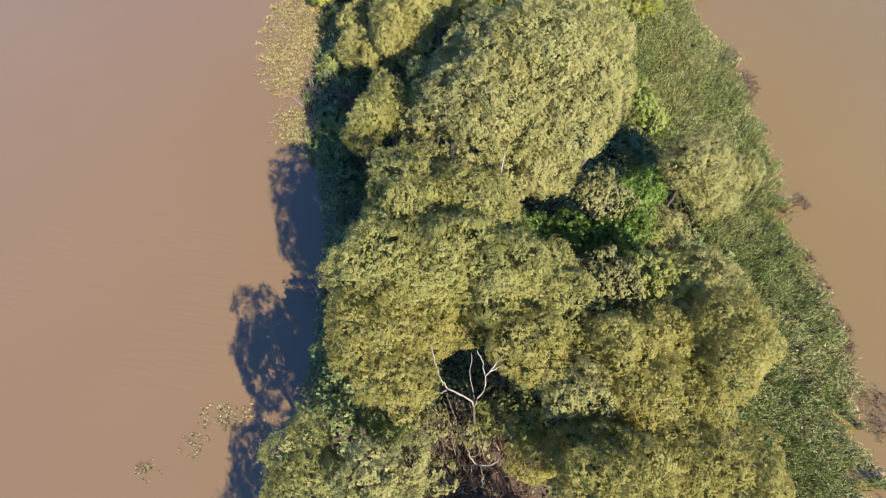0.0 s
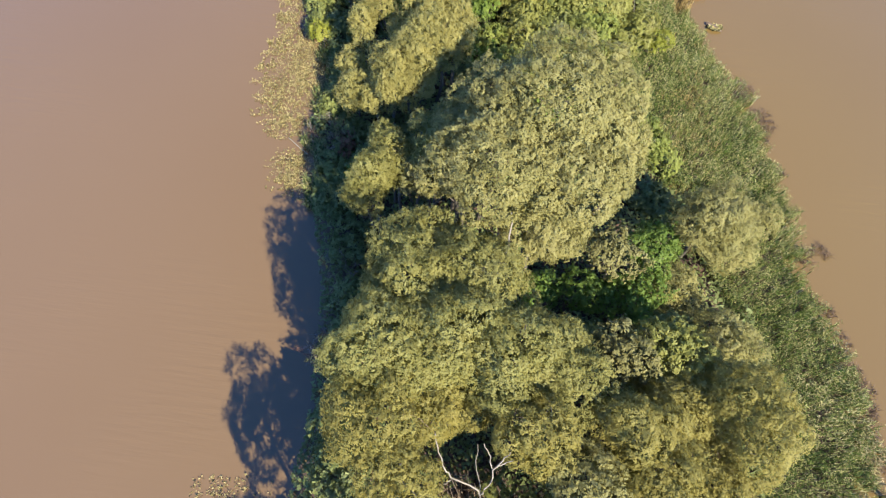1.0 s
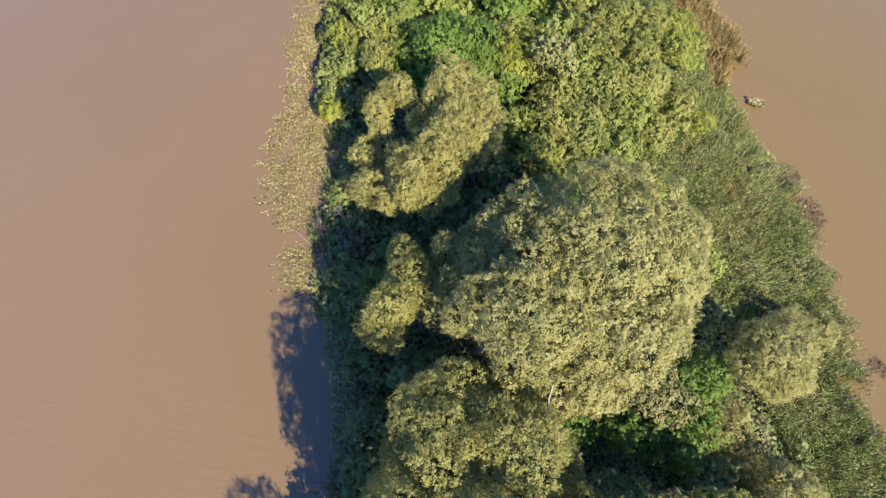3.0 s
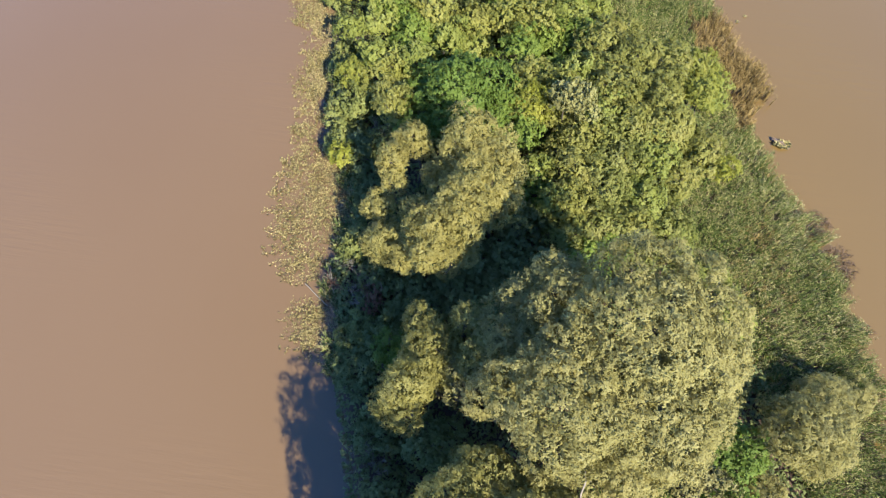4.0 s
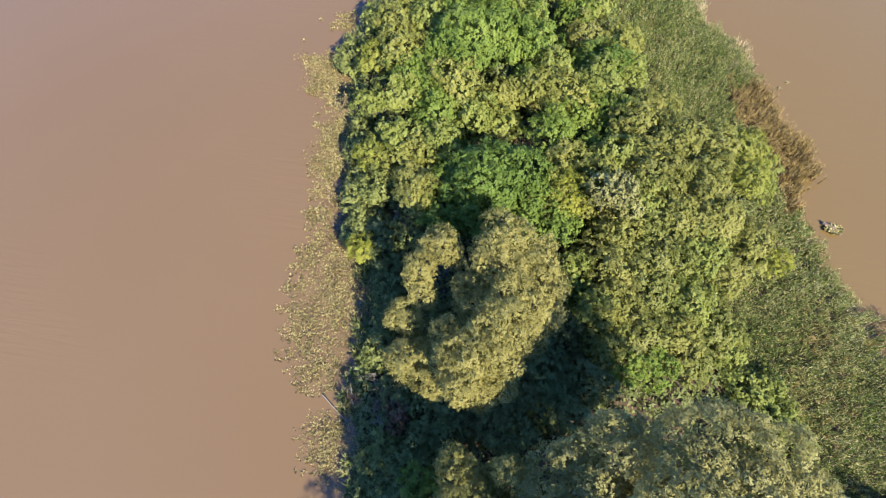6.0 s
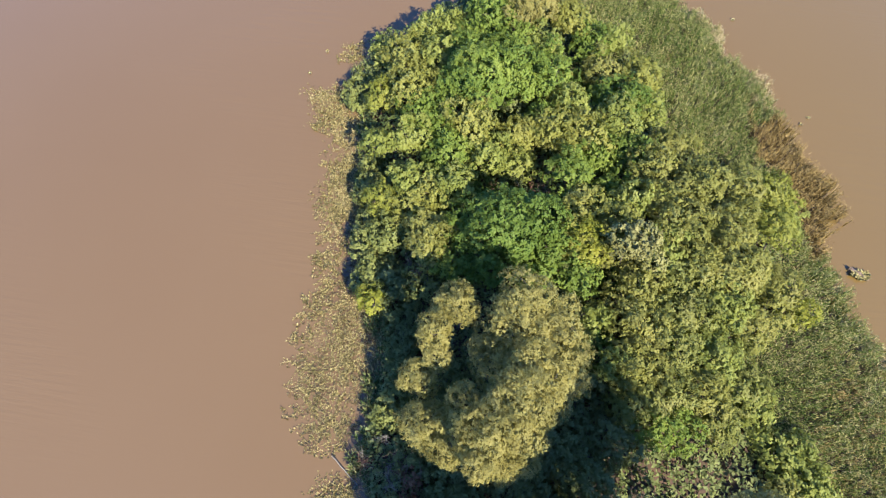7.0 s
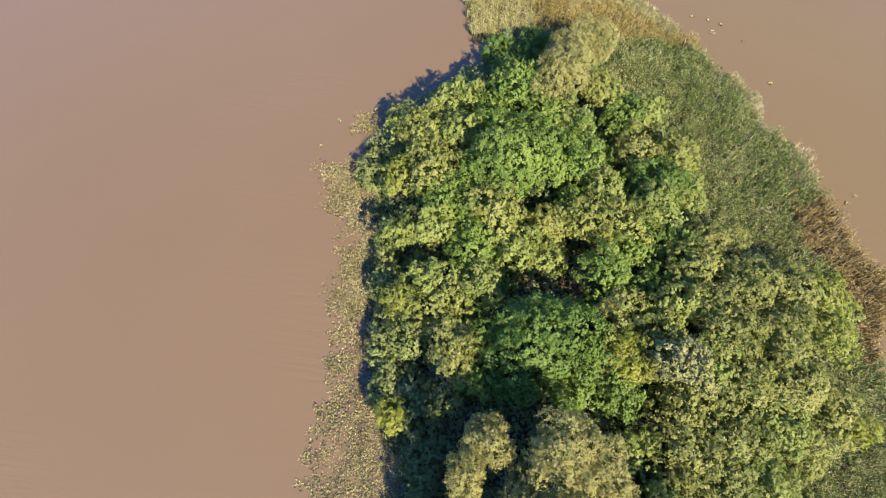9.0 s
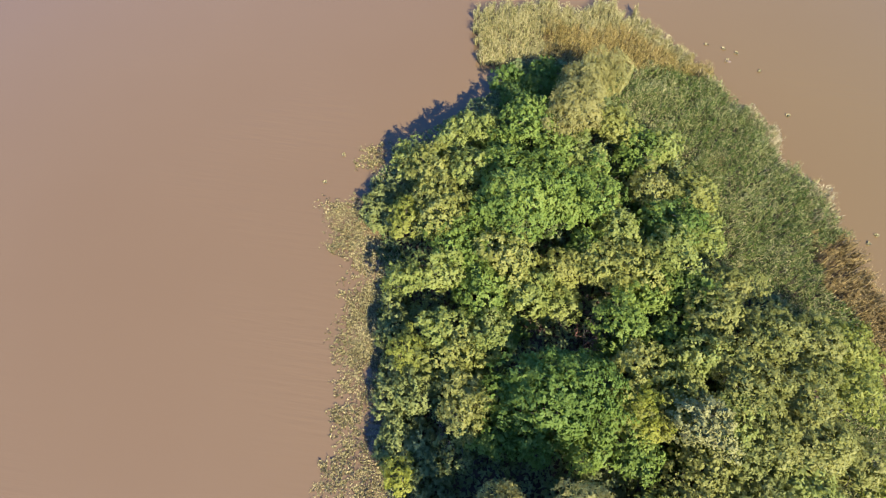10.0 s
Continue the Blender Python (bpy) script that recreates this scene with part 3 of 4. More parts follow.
TN = "tan-brown willow with a soft feathery crown"
YW = "tall willow with a yellowing sunlit crown"
ST = "straw-coloured willow with a dense billowing crown"
SY = "slender willow with a yellow-green leaning crown"
SL = "slender straw-coloured willow beside a larger one"
GW = "tall grey-green willow with a billowing crown"
willow(-2.6, 12.6, 12.4, 2.5, 2.4, YELLOW_WILLOW, YW)
willow(0.5, 12.9, 12.3, 2.8, 2.7, YELLOW_WILLOW, YW)
willow(-3.1, 8.2, 13.0, 2.6, 2.5, YELLOW_WILLOW, YW)
willow(-0.5, 9.4, 13.1, 2.4, 2.4, YELLOW_WILLOW, YW)
willow(2.5, 9.0, 12.4, 2.5, 2.6, YELLOW_WILLOW, YW)
willow(5.2, 8.6, 11.6, 2.3, 2.3, YELLOW_WILLOW, YW)
willow(0.3, 6.7, 9.8, 1.7, 1.4, TAN_WILLOW, TN)
willow(-2.8, 5.0, 12.3, 2.0, 2.2, TAN_WILLOW, TN)
broadleaf(-4.8, 2.5, 7.6, 1.4, 1.3, SHADE_GREEN, "dark green tree in the shade of willows")
broadleaf(-5.2, 4.6, 6.4, 1.5, 1.4, SHADE_GREEN, "dark green tree in the shade of willows")
willow(-1.6, 2.9, 11.6, 1.3, 1.5, TAN_WILLOW, "tan-coloured willow beside bleached dead branches")
willow(4.4, 5.4, 11.5, 1.5, 1.6, TAN_WILLOW, TN)
bush(0.0, 1.7, 4.8, 1.1, 0.9, BROWN, "thin brownish tree beside bleached dead branches", cover=0.5)
bush(3.5, 2.4, 5.2, 1.0, 0.8, OLIVE, "thin olive tree beside bleached dead branches", cover=0.6)
bush(2.6, 1.7, 4.6, 0.9, 0.8, BROWN, "thin brownish tree beside bleached dead branches", cover=0.6)
bush(0.8, -0.8, 4.2, 1.1, 1.0, BROWN, "thin brownish tree beside bleached dead branches", cover=0.5)
bush(5.2, 2.0, 6.6, 1.1, 0.9, OLIVE, "thin olive tree beside bleached dead branches", cover=0.7)
willow(6.8, 3.7, 10.9, 1.6, 1.2, WILLOW, GW)
willow(6.0, 0.8, 7.0, 1.4, 1.2, TAN_WILLOW, TN, cover=0.8)
willow(-5.3, -1.9, 10.2, 1.9, 2.3, YELLOW_WILLOW, YW)
broadleaf(-2.3, 0.9, 6.0, 1.3, 1.1, LIME)
willow(-1.8, -1.7, 10.8, 1.9, 1.9, WILLOW, GW)
willow(8.6, 0.2, 12.2, 2.4, 2.1, TAN_WILLOW, TN)
willow(12.6, 1.2, 9.9, 2.2, 2.0, TAN_WILLOW, TN)
willow(16.2, 0.6, 8.6, 2.3, 2.2, TAN_WILLOW, TN)
willow(16.8, -3.4, 8.2, 2.5, 2.3, TAN_WILLOW, TN)
willow(12.8, -2.4, 8.6, 2.3, 2.1, TAN_WILLOW, TN)
willow(13.4, 4.6, 9.0, 2.0, 1.8, TAN_WILLOW, TN)
willow(10.4, 4.0, 10.6, 2.0, 1.6, TAN_WILLOW, TN)
willow(9.4, 6.3, 11.2, 2.0, 1.5, TAN_WILLOW, TN)
willow(15.3, 7.9, 10.4, 2.3, 2.6, TAN_WILLOW, TN)
willow(12.4, 8.6, 7.4, 2.0, 2.0, WILLOW, GW)
willow(12.0, 7.9, 9.4, 1.6, 1.5, TAN_WILLOW, TN)
willow(14.0, 9.6, 7.6, 1.6, 1.6, TAN_WILLOW, TN)
bush(9.2, 10.4, 8.8, 1.9, 1.5, BROWN, "thin brownish tree among the willows", cover=0.9)
bush(11.8, 11.2, 8.6, 1.7, 1.5, OLIVE, "olive-green tree among the willows")
willow(16.6, 12.8, 5.8, 2.2, 1.9, WILLOW, GW)
bush(7.5, 11.6, 6.2, 1.5, 1.5, SHADE_GREEN, "dark green bush in the shade of willows")
# the grove goes on to the south
willow(-3.2, -12.4, 10.5, 2.5, 2.2, YELLOW_WILLOW, YW, cover=0.5)
willow(-3.0, -8.6, 10.4, 2.4, 2.2, YELLOW_WILLOW, YW, cover=0.7)
willow(2.0, -16.5, 10.0, 3.2, 3.0, WILLOW, GW, cover=0.4)
willow(10.5, -16.0, 10.0, 3.2, 3.0, YELLOW_WILLOW, YW, cover=0.4)
willow(17.0, -9.5, 8.5, 3.0, 2.8, WILLOW, GW, cover=0.6)
# unseen willow, added so that its shadow darkens the clearing with the dead branches
willow(7.0, -7.8, 9.0, 2.6, 2.3, STRAW_WILLOW, ST, cover=0.7)
# large grey-green willow
willow(4.9, 22.7, 15.0, 4.0, 3.5, WILLOW, "very large grey-green willow with a broad billowing crown", depth=2.8, size=0.74, low=-0.3)
willow(1.6, 18.8, 13.8, 2.9, 2.8, WILLOW, GW, depth=3.0)
willow(5.6, 19.3, 13.0, 3.3, 2.6, WILLOW, GW, depth=2.6)
willow(-0.8, 21.8, 11.3, 1.8, 1.9, WILLOW, GW, depth=2.4, cover=0.8)
willow(0.9, 24.0, 12.6, 1.9, 1.8, WILLOW, GW, depth=2.4, cover=0.8)
willow(7.5, 21.4, 13.0, 1.9, 2.2, WILLOW, GW, depth=2.6)
willow(4.6, 16.6, 10.6, 2.5, 1.6, WILLOW, GW, depth=2.4)
willow(-1.0, 19.4, 11.3, 1.5, 1.6, WILLOW, GW, depth=2.4)
willow(-1.4, 21.4, 11.4, 0.79, 0.79, WILLOW, GW, lobe=0.3)
willow(-1, 23.8, 11.3, 0.63, 0.63, WILLOW, GW, lobe=0.3)
willow(-0.1, 22.6, 12.8, 0.44, 0.44, WILLOW, GW, lobe=0.3)
willow(0.7, 23.8, 13.2, 0.48, 0.48, WILLOW, GW, lobe=0.3)
willow(0.9, 20.8, 13.6, 0.94, 0.94, WILLOW, GW, lobe=0.3)
willow(-0.2, 19.9, 13, 0.74, 0.74, WILLOW, GW, lobe=0.3)
bush(-7.5, 21.8, 4.0, 1.2, 1.2, DEEP, "dark green bush in the shade of willows")
bush(-3.0, 20.0, 8.4, 1.5, 1.5, BROWN, "brownish thin-leaved tree between willows", cover=0.8)
bush(9.0, 17.0, 7.4, 1.6, 1.3, BROWN, "half-bare brownish branch mass below a willow")
willow(-5.9, 22.9, 8, 0.74, 0.74, YELLOW_WILLOW, SY, lobe=0.3)
willow(-5.4, 21, 8.7, 1.07, 1.07, YELLOW_WILLOW, SY, lobe=0.3)
willow(-4.2, 20.4, 8.5, 0.99, 0.99, YELLOW_WILLOW, SY, lobe=0.3)
willow(-6, 19.3, 9.4, 1.10, 1.10, YELLOW_WILLOW, SY, lobe=0.3)
willow(-6.3, 18.2, 8.9, 1.01, 1.01, YELLOW_WILLOW, SY, lobe=0.3)
willow(-3.5, 23.0, 9.4, 0.45, 0.45, YELLOW_WILLOW, SY)
willow(-2.7, 20.9, 9.7, 0.86, 0.86, YELLOW_WILLOW, SY)
willow(-3.9, 21.9, 7.6, 1.3, 1.4, YELLOW_WILLOW, SY, cover=0.9)
willow(-1.9, 15.4, 10.4, 1.2, 1.3, YELLOW_WILLOW, SY)
# east side, by the reeds
willow(15.4, 20.2, 8.3, 2.0, 2.0, WILLOW, GW)
willow(13.8, 16.5, 4.7, 1.8, 1.5, WILLOW, GW)
willow(17.7, 20.4, 4.9, 1.6, 1.6, WILLOW, GW)
willow(19.0, 22.8, 3.3, 1.7, 1.5, WILLOW, GW)
willow(21.2, 23.6, 2.3, 1.2, 1.1, WILLOW, GW)
broadleaf(8.4, 15.2, 4.8, 1.7, 1.5, DEEP)
broadleaf(11.1, 15.1, 5.4, 1.8, 1.6, DEEP)
broadleaf(5.2, 14.9, 4.8, 1.3, 1.2, DEEP)
bush(12.6, 13.2, 4.6, 1.7, 1.4, SHADE_GREEN, "dark green bush in the shade of willows")
bush(12.2, 18.6, 5.6, 1.8, 1.7, DEEP, "dark green bush in the shade of willows")
bush(13.4, 23.8, 1.6, 1.9, 2.2, SHADE_GREEN, "low dark green bush in the shade of willows")
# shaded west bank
# the bank's shade is deepened by the bushes' darkened leaf colour
bush(-7.6, 17.6, 1.9, 1.8, 1.8, SHADE_GREEN, "green bush on the shaded bank, its leaves coloured darker for shade")
bush(-9.4, 21.0, 1.7, 1.5, 1.6, SHADE_GREEN, "green bush on the shaded bank, its leaves coloured darker for shade")
bush(-8.0, 23.2, 2.2, 1.8, 1.7, SHADE_GREEN, "green bush on the shaded bank, its leaves coloured darker for shade")
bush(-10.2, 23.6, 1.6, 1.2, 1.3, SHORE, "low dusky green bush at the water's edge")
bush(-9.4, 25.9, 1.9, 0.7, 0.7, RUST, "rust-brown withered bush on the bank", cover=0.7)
bush(-6.6, 25.4, 2.6, 1.8, 1.6, SHADE_GREEN, "green bush on the shaded bank, its leaves coloured darker for shade")
bush(-5.6, 3.4, 2.6, 1.7, 1.6, SHADE_GREEN, "green bush on the shaded bank, its leaves coloured darker for shade")
bush(-6.4, 6.5, 2.4, 1.3, 1.6, SHADE_GREEN, "green bush on the shaded bank, its leaves coloured darker for shade")
bush(-6.6, 11.0, 2.4, 1.4, 1.8, SHADE_GREEN, "green bush on the shaded bank, its leaves coloured darker for shade")
bush(-6.6, 14.0, 2.3, 1.5, 1.5, SHADE_GREEN, "green bush on the shaded bank, its leaves coloured darker for shade")
bush(-4.2, 17.2, 3.0, 1.8, 1.6, SHADE_GREEN, "green bush on the shaded bank, its leaves coloured darker for shade")
bush(-1.4, 28.6, 2.6, 1.9, 2.0, SHADE_GREEN, "dark green bush in the shade of willows")
bush(-3.0, 25.6, 3.0, 1.8, 1.6, SHADE_GREEN, "dark green bush in the shade of willows")

# ---- straw-coloured willow of the middle ----
willow(-4.4, 35.4, 9.2, 1.30, 1.30, STRAW_WILLOW, ST, lobe=0.34)
willow(-4.9, 34.3, 9.0, 1.12, 1.12, STRAW_WILLOW, ST, lobe=0.34)
willow(-3, 33.2, 9, 1.59, 1.59, STRAW_WILLOW, ST, lobe=0.34)
willow(-3.7, 31.2, 9.6, 1.68, 1.68, STRAW_WILLOW, ST, lobe=0.34)
willow(-4.6, 29.8, 9.7, 1.64, 1.64, STRAW_WILLOW, ST, lobe=0.34)
willow(-5.4, 28.3, 9.6, 1.53, 1.53, STRAW_WILLOW, ST, lobe=0.34)
willow(-4.6, 27.8, 8.5, 1.34, 1.34, STRAW_WILLOW, ST, lobe=0.34)
willow(-6, 27.4, 8.8, 1.16, 1.16, STRAW_WILLOW, ST, lobe=0.34)
willow(-7.7, 28.1, 6.7, 1.25, 1.25, STRAW_WILLOW, ST, lobe=0.34)
willow(-9.3, 28.8, 5.2, 1.14, 1.14, STRAW_WILLOW, ST, lobe=0.34)
willow(-8.3, 35.2, 7.8, 1.0, 0.95, STRAW_WILLOW, SL, lobe=0.36)
willow(-9.3, 33.4, 7.6, 0.8, 0.78, STRAW_WILLOW, SL, lobe=0.36)
willow(-9.0, 32.1, 6.8, 0.58, 0.55, STRAW_WILLOW, SL)
willow(-9.9, 31.1, 5.6, 0.86, 0.8, STRAW_WILLOW, SL, lobe=0.36)
willow(-7.1, 29.6, 7.6, 0.85, 0.85, STRAW_WILLOW, SL, cover=0.8)
willow(-6.2, 33.1, 7.3, 0.78, 0.78, STRAW_WILLOW, SL, cover=0.8)
willow(-2.6, 34.4, 8.6, 1.2, 1.2, STRAW_WILLOW, ST, lobe=0.34)
willow(-2.4, 31.9, 8.6, 1.2, 1.1, STRAW_WILLOW, ST, lobe=0.34)
willow(-5.6, 31.9, 8.3, 1.3, 1.3, STRAW_WILLOW, SL, cover=0.8)
bush(-7.9, 31.6, 3.4, 1.3, 1.5, SHADE_GREEN, "dark green bush in the shade of willows")
willow(-5.2, 62.3, 6.6, 1.46, 1.53, STRAW_WILLOW, "pale straw-coloured willow at the islet's tip", lobe=0.3)
willow(-6.0, 61.0, 6.2, 1.16, 1.22, STRAW_WILLOW, "pale straw-coloured willow at the islet's tip", lobe=0.3)
willow(-4.6, 64.9, 6.0, 1.44, 1.52, STRAW_WILLOW, "pale straw-coloured willow at the islet's tip", lobe=0.3)
willow(-2.6, 67.3, 4.8, 1.28, 1.34, STRAW_WILLOW, "pale straw-coloured willow at the islet's tip", lobe=0.3)
willow(-3.7, 66.8, 5.0, 1.27, 1.33, STRAW_WILLOW, "pale straw-coloured willow at the islet's tip", lobe=0.3)

# ---- thicket of the middle and north ----
# north thicket
broadleaf(-2.0, 62.3, 4.2, 1.4, 1.8, YELLOWING, "yellowing young tree in the thicket")
broadleaf(-2.2, 62.4, 4.0, 1.3, 1.5, YELLOWING, "yellowing young tree in the thicket")
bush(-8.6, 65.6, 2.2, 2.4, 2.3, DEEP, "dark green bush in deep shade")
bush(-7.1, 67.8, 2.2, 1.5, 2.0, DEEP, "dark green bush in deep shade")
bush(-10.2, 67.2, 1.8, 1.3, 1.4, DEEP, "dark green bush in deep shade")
broadleaf(-8.3, 61.1, 5.2, 2.0, 1.9, GREEN, "fresh-green young tree in the islet thicket")
broadleaf(-11.9, 60.8, 3.6, 1.9, 1.4, LIME, "yellow-green young tree in the thicket")
broadleaf(-13.8, 59.2, 3.7, 1.5, 1.5, LIME, "yellow-green young tree in the thicket")
broadleaf(-16.7, 58.0, 2.6, 1.3, 1.5, LIME, "yellow-green young tree in the thicket")
broadleaf(-14.9, 56.5, 4.0, 1.8, 1.8, YELLOWING, "yellowing young tree in the thicket")
broadleaf(-11.9, 56.5, 4.6, 1.8, 1.6, LIME, "yellow-green young tree in the thicket")
broadleaf(-10.1, 59.3, 3.6, 1.5, 1.3, GREEN, "fresh-green young tree in the islet thicket")
broadleaf(-8.2, 54.7, 6.4, 3.3, 3.4, GREEN, "fresh-green young tree in the islet thicket")
broadleaf(-6.4, 58.8, 4.8, 1.7, 1.6, GREEN, "fresh-green young tree in the islet thicket")
broadleaf(-4.5, 58.6, 4.8, 1.6, 1.9, LIME, "yellow-green young tree in the thicket")
broadleaf(-3.6, 56.2, 5.2, 1.8, 2.1, GREEN, "fresh-green young tree in the islet thicket")
broadleaf(-5.1, 54.7, 4.6, 1.6, 1.6, GREEN, "fresh-green young tree in the islet thicket")
bush(-18.1, 54.3, 1.4, 1.7, 2.3, SHORE, "low dusky green bush at the water's edge")
bush(-16.1, 52.6, 3.4, 1.1, 1.6, BRIGHT, "bright yellow-green bush beside the thicket")
broadleaf(-13.6, 53.4, 4.7, 2.0, 2.1, YELLOWING, "yellowing young tree in the thicket")
broadleaf(-10.6, 53.2, 4.6, 1.5, 1.8, GREEN, "fresh-green young tree in the islet thicket")
broadleaf(-12.5, 51.0, 4.4, 1.7, 1.7, GREEN, "fresh-green young tree in the islet thicket")
broadleaf(0.1, 60.6, 3.6, 1.9, 1.9, GREEN, "fresh-green young tree in the islet thicket")
broadleaf(1.7, 61.2, 3.6, 1.3, 1.6, LIME, "yellow-green young tree in the thicket")
bush(0.6, 57.4, 3.8, 1.5, 1.8, OLIVE, "rounded olive-green bush in the thicket")
broadleaf(3.6, 57.4, 3.8, 1.6, 2.1, YELLOWING, "yellowing young tree in the thicket")
broadleaf(2.2, 54.4, 4.6, 1.8, 1.6, DEEP, "broad deep-green tree with large leaves")
broadleaf(4.5, 54.3, 3.6, 1.0, 1.8, LIME, "yellow-green young tree in the thicket")
broadleaf(0.7, 54.8, 3.4, 1.4, 1.5, GREEN, "fresh-green young tree in the islet thicket")
broadleaf(-2.5, 55.2, 3.6, 0.8, 1.0, YELLOWING, "yellowing young tree in the thicket")
broadleaf(-1.8, 53.2, 4.2, 1.7, 1.7, LIME, "yellow-green young tree in the thicket")
broadleaf(-3.7, 52.0, 3.8, 1.3, 1.2, GREEN, "fresh-green young tree in the islet thicket")
broadleaf(-15.2, 48.1, 3.6, 1.3, 1.1, LIME, "yellow-green young tree in the thicket")
broadleaf(-13.2, 49.0, 4.2, 1.7, 1.6, LIME, "yellow-green young tree in the thicket")
broadleaf(-11.0, 50.1, 4.0, 1.0, 1.5, GREEN, "fresh-green young tree in the islet thicket")
broadleaf(-9.1, 50.1, 5.1, 1.8, 1.5, YELLOWING, "yellowing young tree in the thicket")
broadleaf(-10.2, 47.8, 4.2, 2.2, 1.6, GREEN, "fresh-green young tree in the islet thicket")
broadleaf(-7.6, 48.1, 4.2, 1.9, 1.7, LIME, "yellow-green young tree in the thicket")
broadleaf(-5.4, 50.1, 4.0, 1.5, 1.4, YELLOWING, "yellowing young tree in the thicket")
broadleaf(-3.0, 50.7, 4.4, 1.7, 1.5, YELLOWING, "yellowing young tree in the thicket")
broadleaf(-0.9, 50.6, 4.6, 1.9, 1.8, YELLOWING, "yellowing young tree in the thicket")
broadleaf(1.8, 52.1, 4.8, 1.9, 2.0, LIME, "yellow-green young tree in the thicket")
broadleaf(2.4, 50.2, 3.8, 1.7, 1.4, GREEN, "fresh-green young tree in the islet thicket")
broadleaf(0.2, 49.0, 3.8, 1.7, 1.2, GREEN, "fresh-green young tree in the islet thicket")
broadleaf(-5.2, 48.1, 3.2, 1.7, 1.1, LIME, "yellow-green young tree in the thicket")
broadleaf(-1.7, 46.8, 4.8, 1.6, 1.6, GREEN, "fresh-green young tree in the islet thicket")
broadleaf(1.6, 46.7, 3.6, 1.5, 1.4, GREEN, "fresh-green young tree in the islet thicket")
bush(-15.9, 45.9, 1.6, 1.1, 2.2, SHORE, "low dusky green bush at the water's edge")
bush(-14.5, 43.5, 3.4, 1.0, 1.2, BRIGHT, "bright yellow-green bush beside the thicket")
broadleaf(-12.7, 44.9, 4.4, 1.4, 1.3, LIME, "yellow-green young tree in the thicket")
broadleaf(-11.5, 43.5, 4.3, 1.9, 1.6, YELLOWING, "yellowing young tree in the thicket")
broadleaf(-9.5, 44.7, 4.4, 1.5, 1.5, LIME, "yellow-green young tree in the thicket")
bush(-12.7, 42.0, 3.0, 0.9, 0.8, OLIVE, "rounded olive-green bush in the thicket")
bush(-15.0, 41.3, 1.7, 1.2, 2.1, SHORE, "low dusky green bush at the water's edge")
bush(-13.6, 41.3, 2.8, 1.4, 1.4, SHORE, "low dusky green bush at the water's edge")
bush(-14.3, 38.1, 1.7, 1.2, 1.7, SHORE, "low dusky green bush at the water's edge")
broadleaf(-10.5, 41.3, 4.1, 1.3, 1.6, YELLOWING, "yellowing young tree in the thicket")
broadleaf(-8.5, 41.3, 4.6, 1.2, 1.3, GREEN, "fresh-green young tree in the islet thicket")
broadleaf(-5.4, 41.6, 6.8, 3.6, 2.8, DEEP, "broad deep-green tree with large leaves")
broadleaf(-8.6, 39.0, 4.2, 1.5, 1.3, GREEN, "fresh-green young tree in the islet thicket")
broadleaf(-6.7, 38.9, 4.4, 1.6, 1.3, DEEP, "broad deep-green tree with large leaves")
broadleaf(-2.6, 40.7, 5.0, 1.6, 1.9, GREEN, "fresh-green young tree in the islet thicket")
broadleaf(-3.4, 39.1, 4.4, 1.8, 1.3, GREEN, "fresh-green young tree in the islet thicket")
bush(5.9, 50.5, 4.3, 1.9, 1.2, OLIVE, "rounded olive-green bush in the thicket")
bush(4.3, 48.0, 5.0, 1.8, 1.9, OLIVE, "rounded olive-green bush in the thicket")
broadleaf(3.6, 49.4, 4.2, 1.3, 1.2, GREEN, "fresh-green young tree in the islet thicket")
bush(4.9, 45.0, 5.4, 1.6, 1.3, OLIVE, "rounded olive-green bush in the thicket")
bush(7.2, 47.1, 5.3, 1.8, 1.7, OLIVE, "rounded olive-green bush in the thicket")
bush(9.3, 46.8, 5.3, 2.1, 1.9, OLIVE, "rounded olive-green bush in the thicket")
broadleaf(3.4, 45.3, 5.0, 1.8, 1.0, LIME, "yellow-green young tree in the thicket")
broadleaf(2.2, 44.9, 4.4, 1.4, 1.2, LIME, "yellow-green young tree in the thicket")
bush(6.0, 43.4, 5.6, 2.0, 1.7, OLIVE, "rounded olive-green bush in the thicket")
bush(9.0, 43.8, 5.5, 1.9, 1.9, OLIVE, "rounded olive-green bush in the thicket")
bush(12.3, 47.2, 4.6, 1.5, 1.6, BRIGHT, "bright yellow-green bush beside the thicket")
bush(11.9, 44.4, 5.0, 1.2, 1.8, BRIGHT, "bright yellow-green bush beside the thicket")
broadleaf(-0.6, 44.1, 4.8, 1.6, 1.8, YELLOWING, "yellowing young tree in the thicket")
broadleaf(-1.0, 41.6, 4.8, 1.4, 2.0, YELLOWING, "yellowing young tree in the thicket")
broadleaf(1.6, 42.6, 5.2, 1.7, 1.5, YELLOWING, "yellowing young tree in the thicket")
bush(2.4, 40.9, 6.7, 1.6, 1.5, GREY, "silvery grey-leaved bush in the thicket")
broadleaf(4.7, 41.6, 5.2, 1.6, 1.6, LIME, "yellow-green young tree in the thicket")
bush(6.7, 41.0, 5.2, 2.0, 1.6, OLIVE, "rounded olive-green bush in the thicket")
bush(9.2, 41.3, 5.2, 1.8, 1.8, OLIVE, "rounded olive-green bush in the thicket")
# middle thicket and the shaded hollow
bush(3.1, 39.0, 4.8, 1.8, 1.8, OLIVE, "rounded olive-green bush in the thicket")
bush(5.8, 40.2, 5.0, 2.0, 1.9, SAGE, "rounded sage-green bush in the thicket")
bush(9.4, 41.3, 4.9, 2.2, 2.0, OLIVE, "rounded olive-green bush in the thicket")
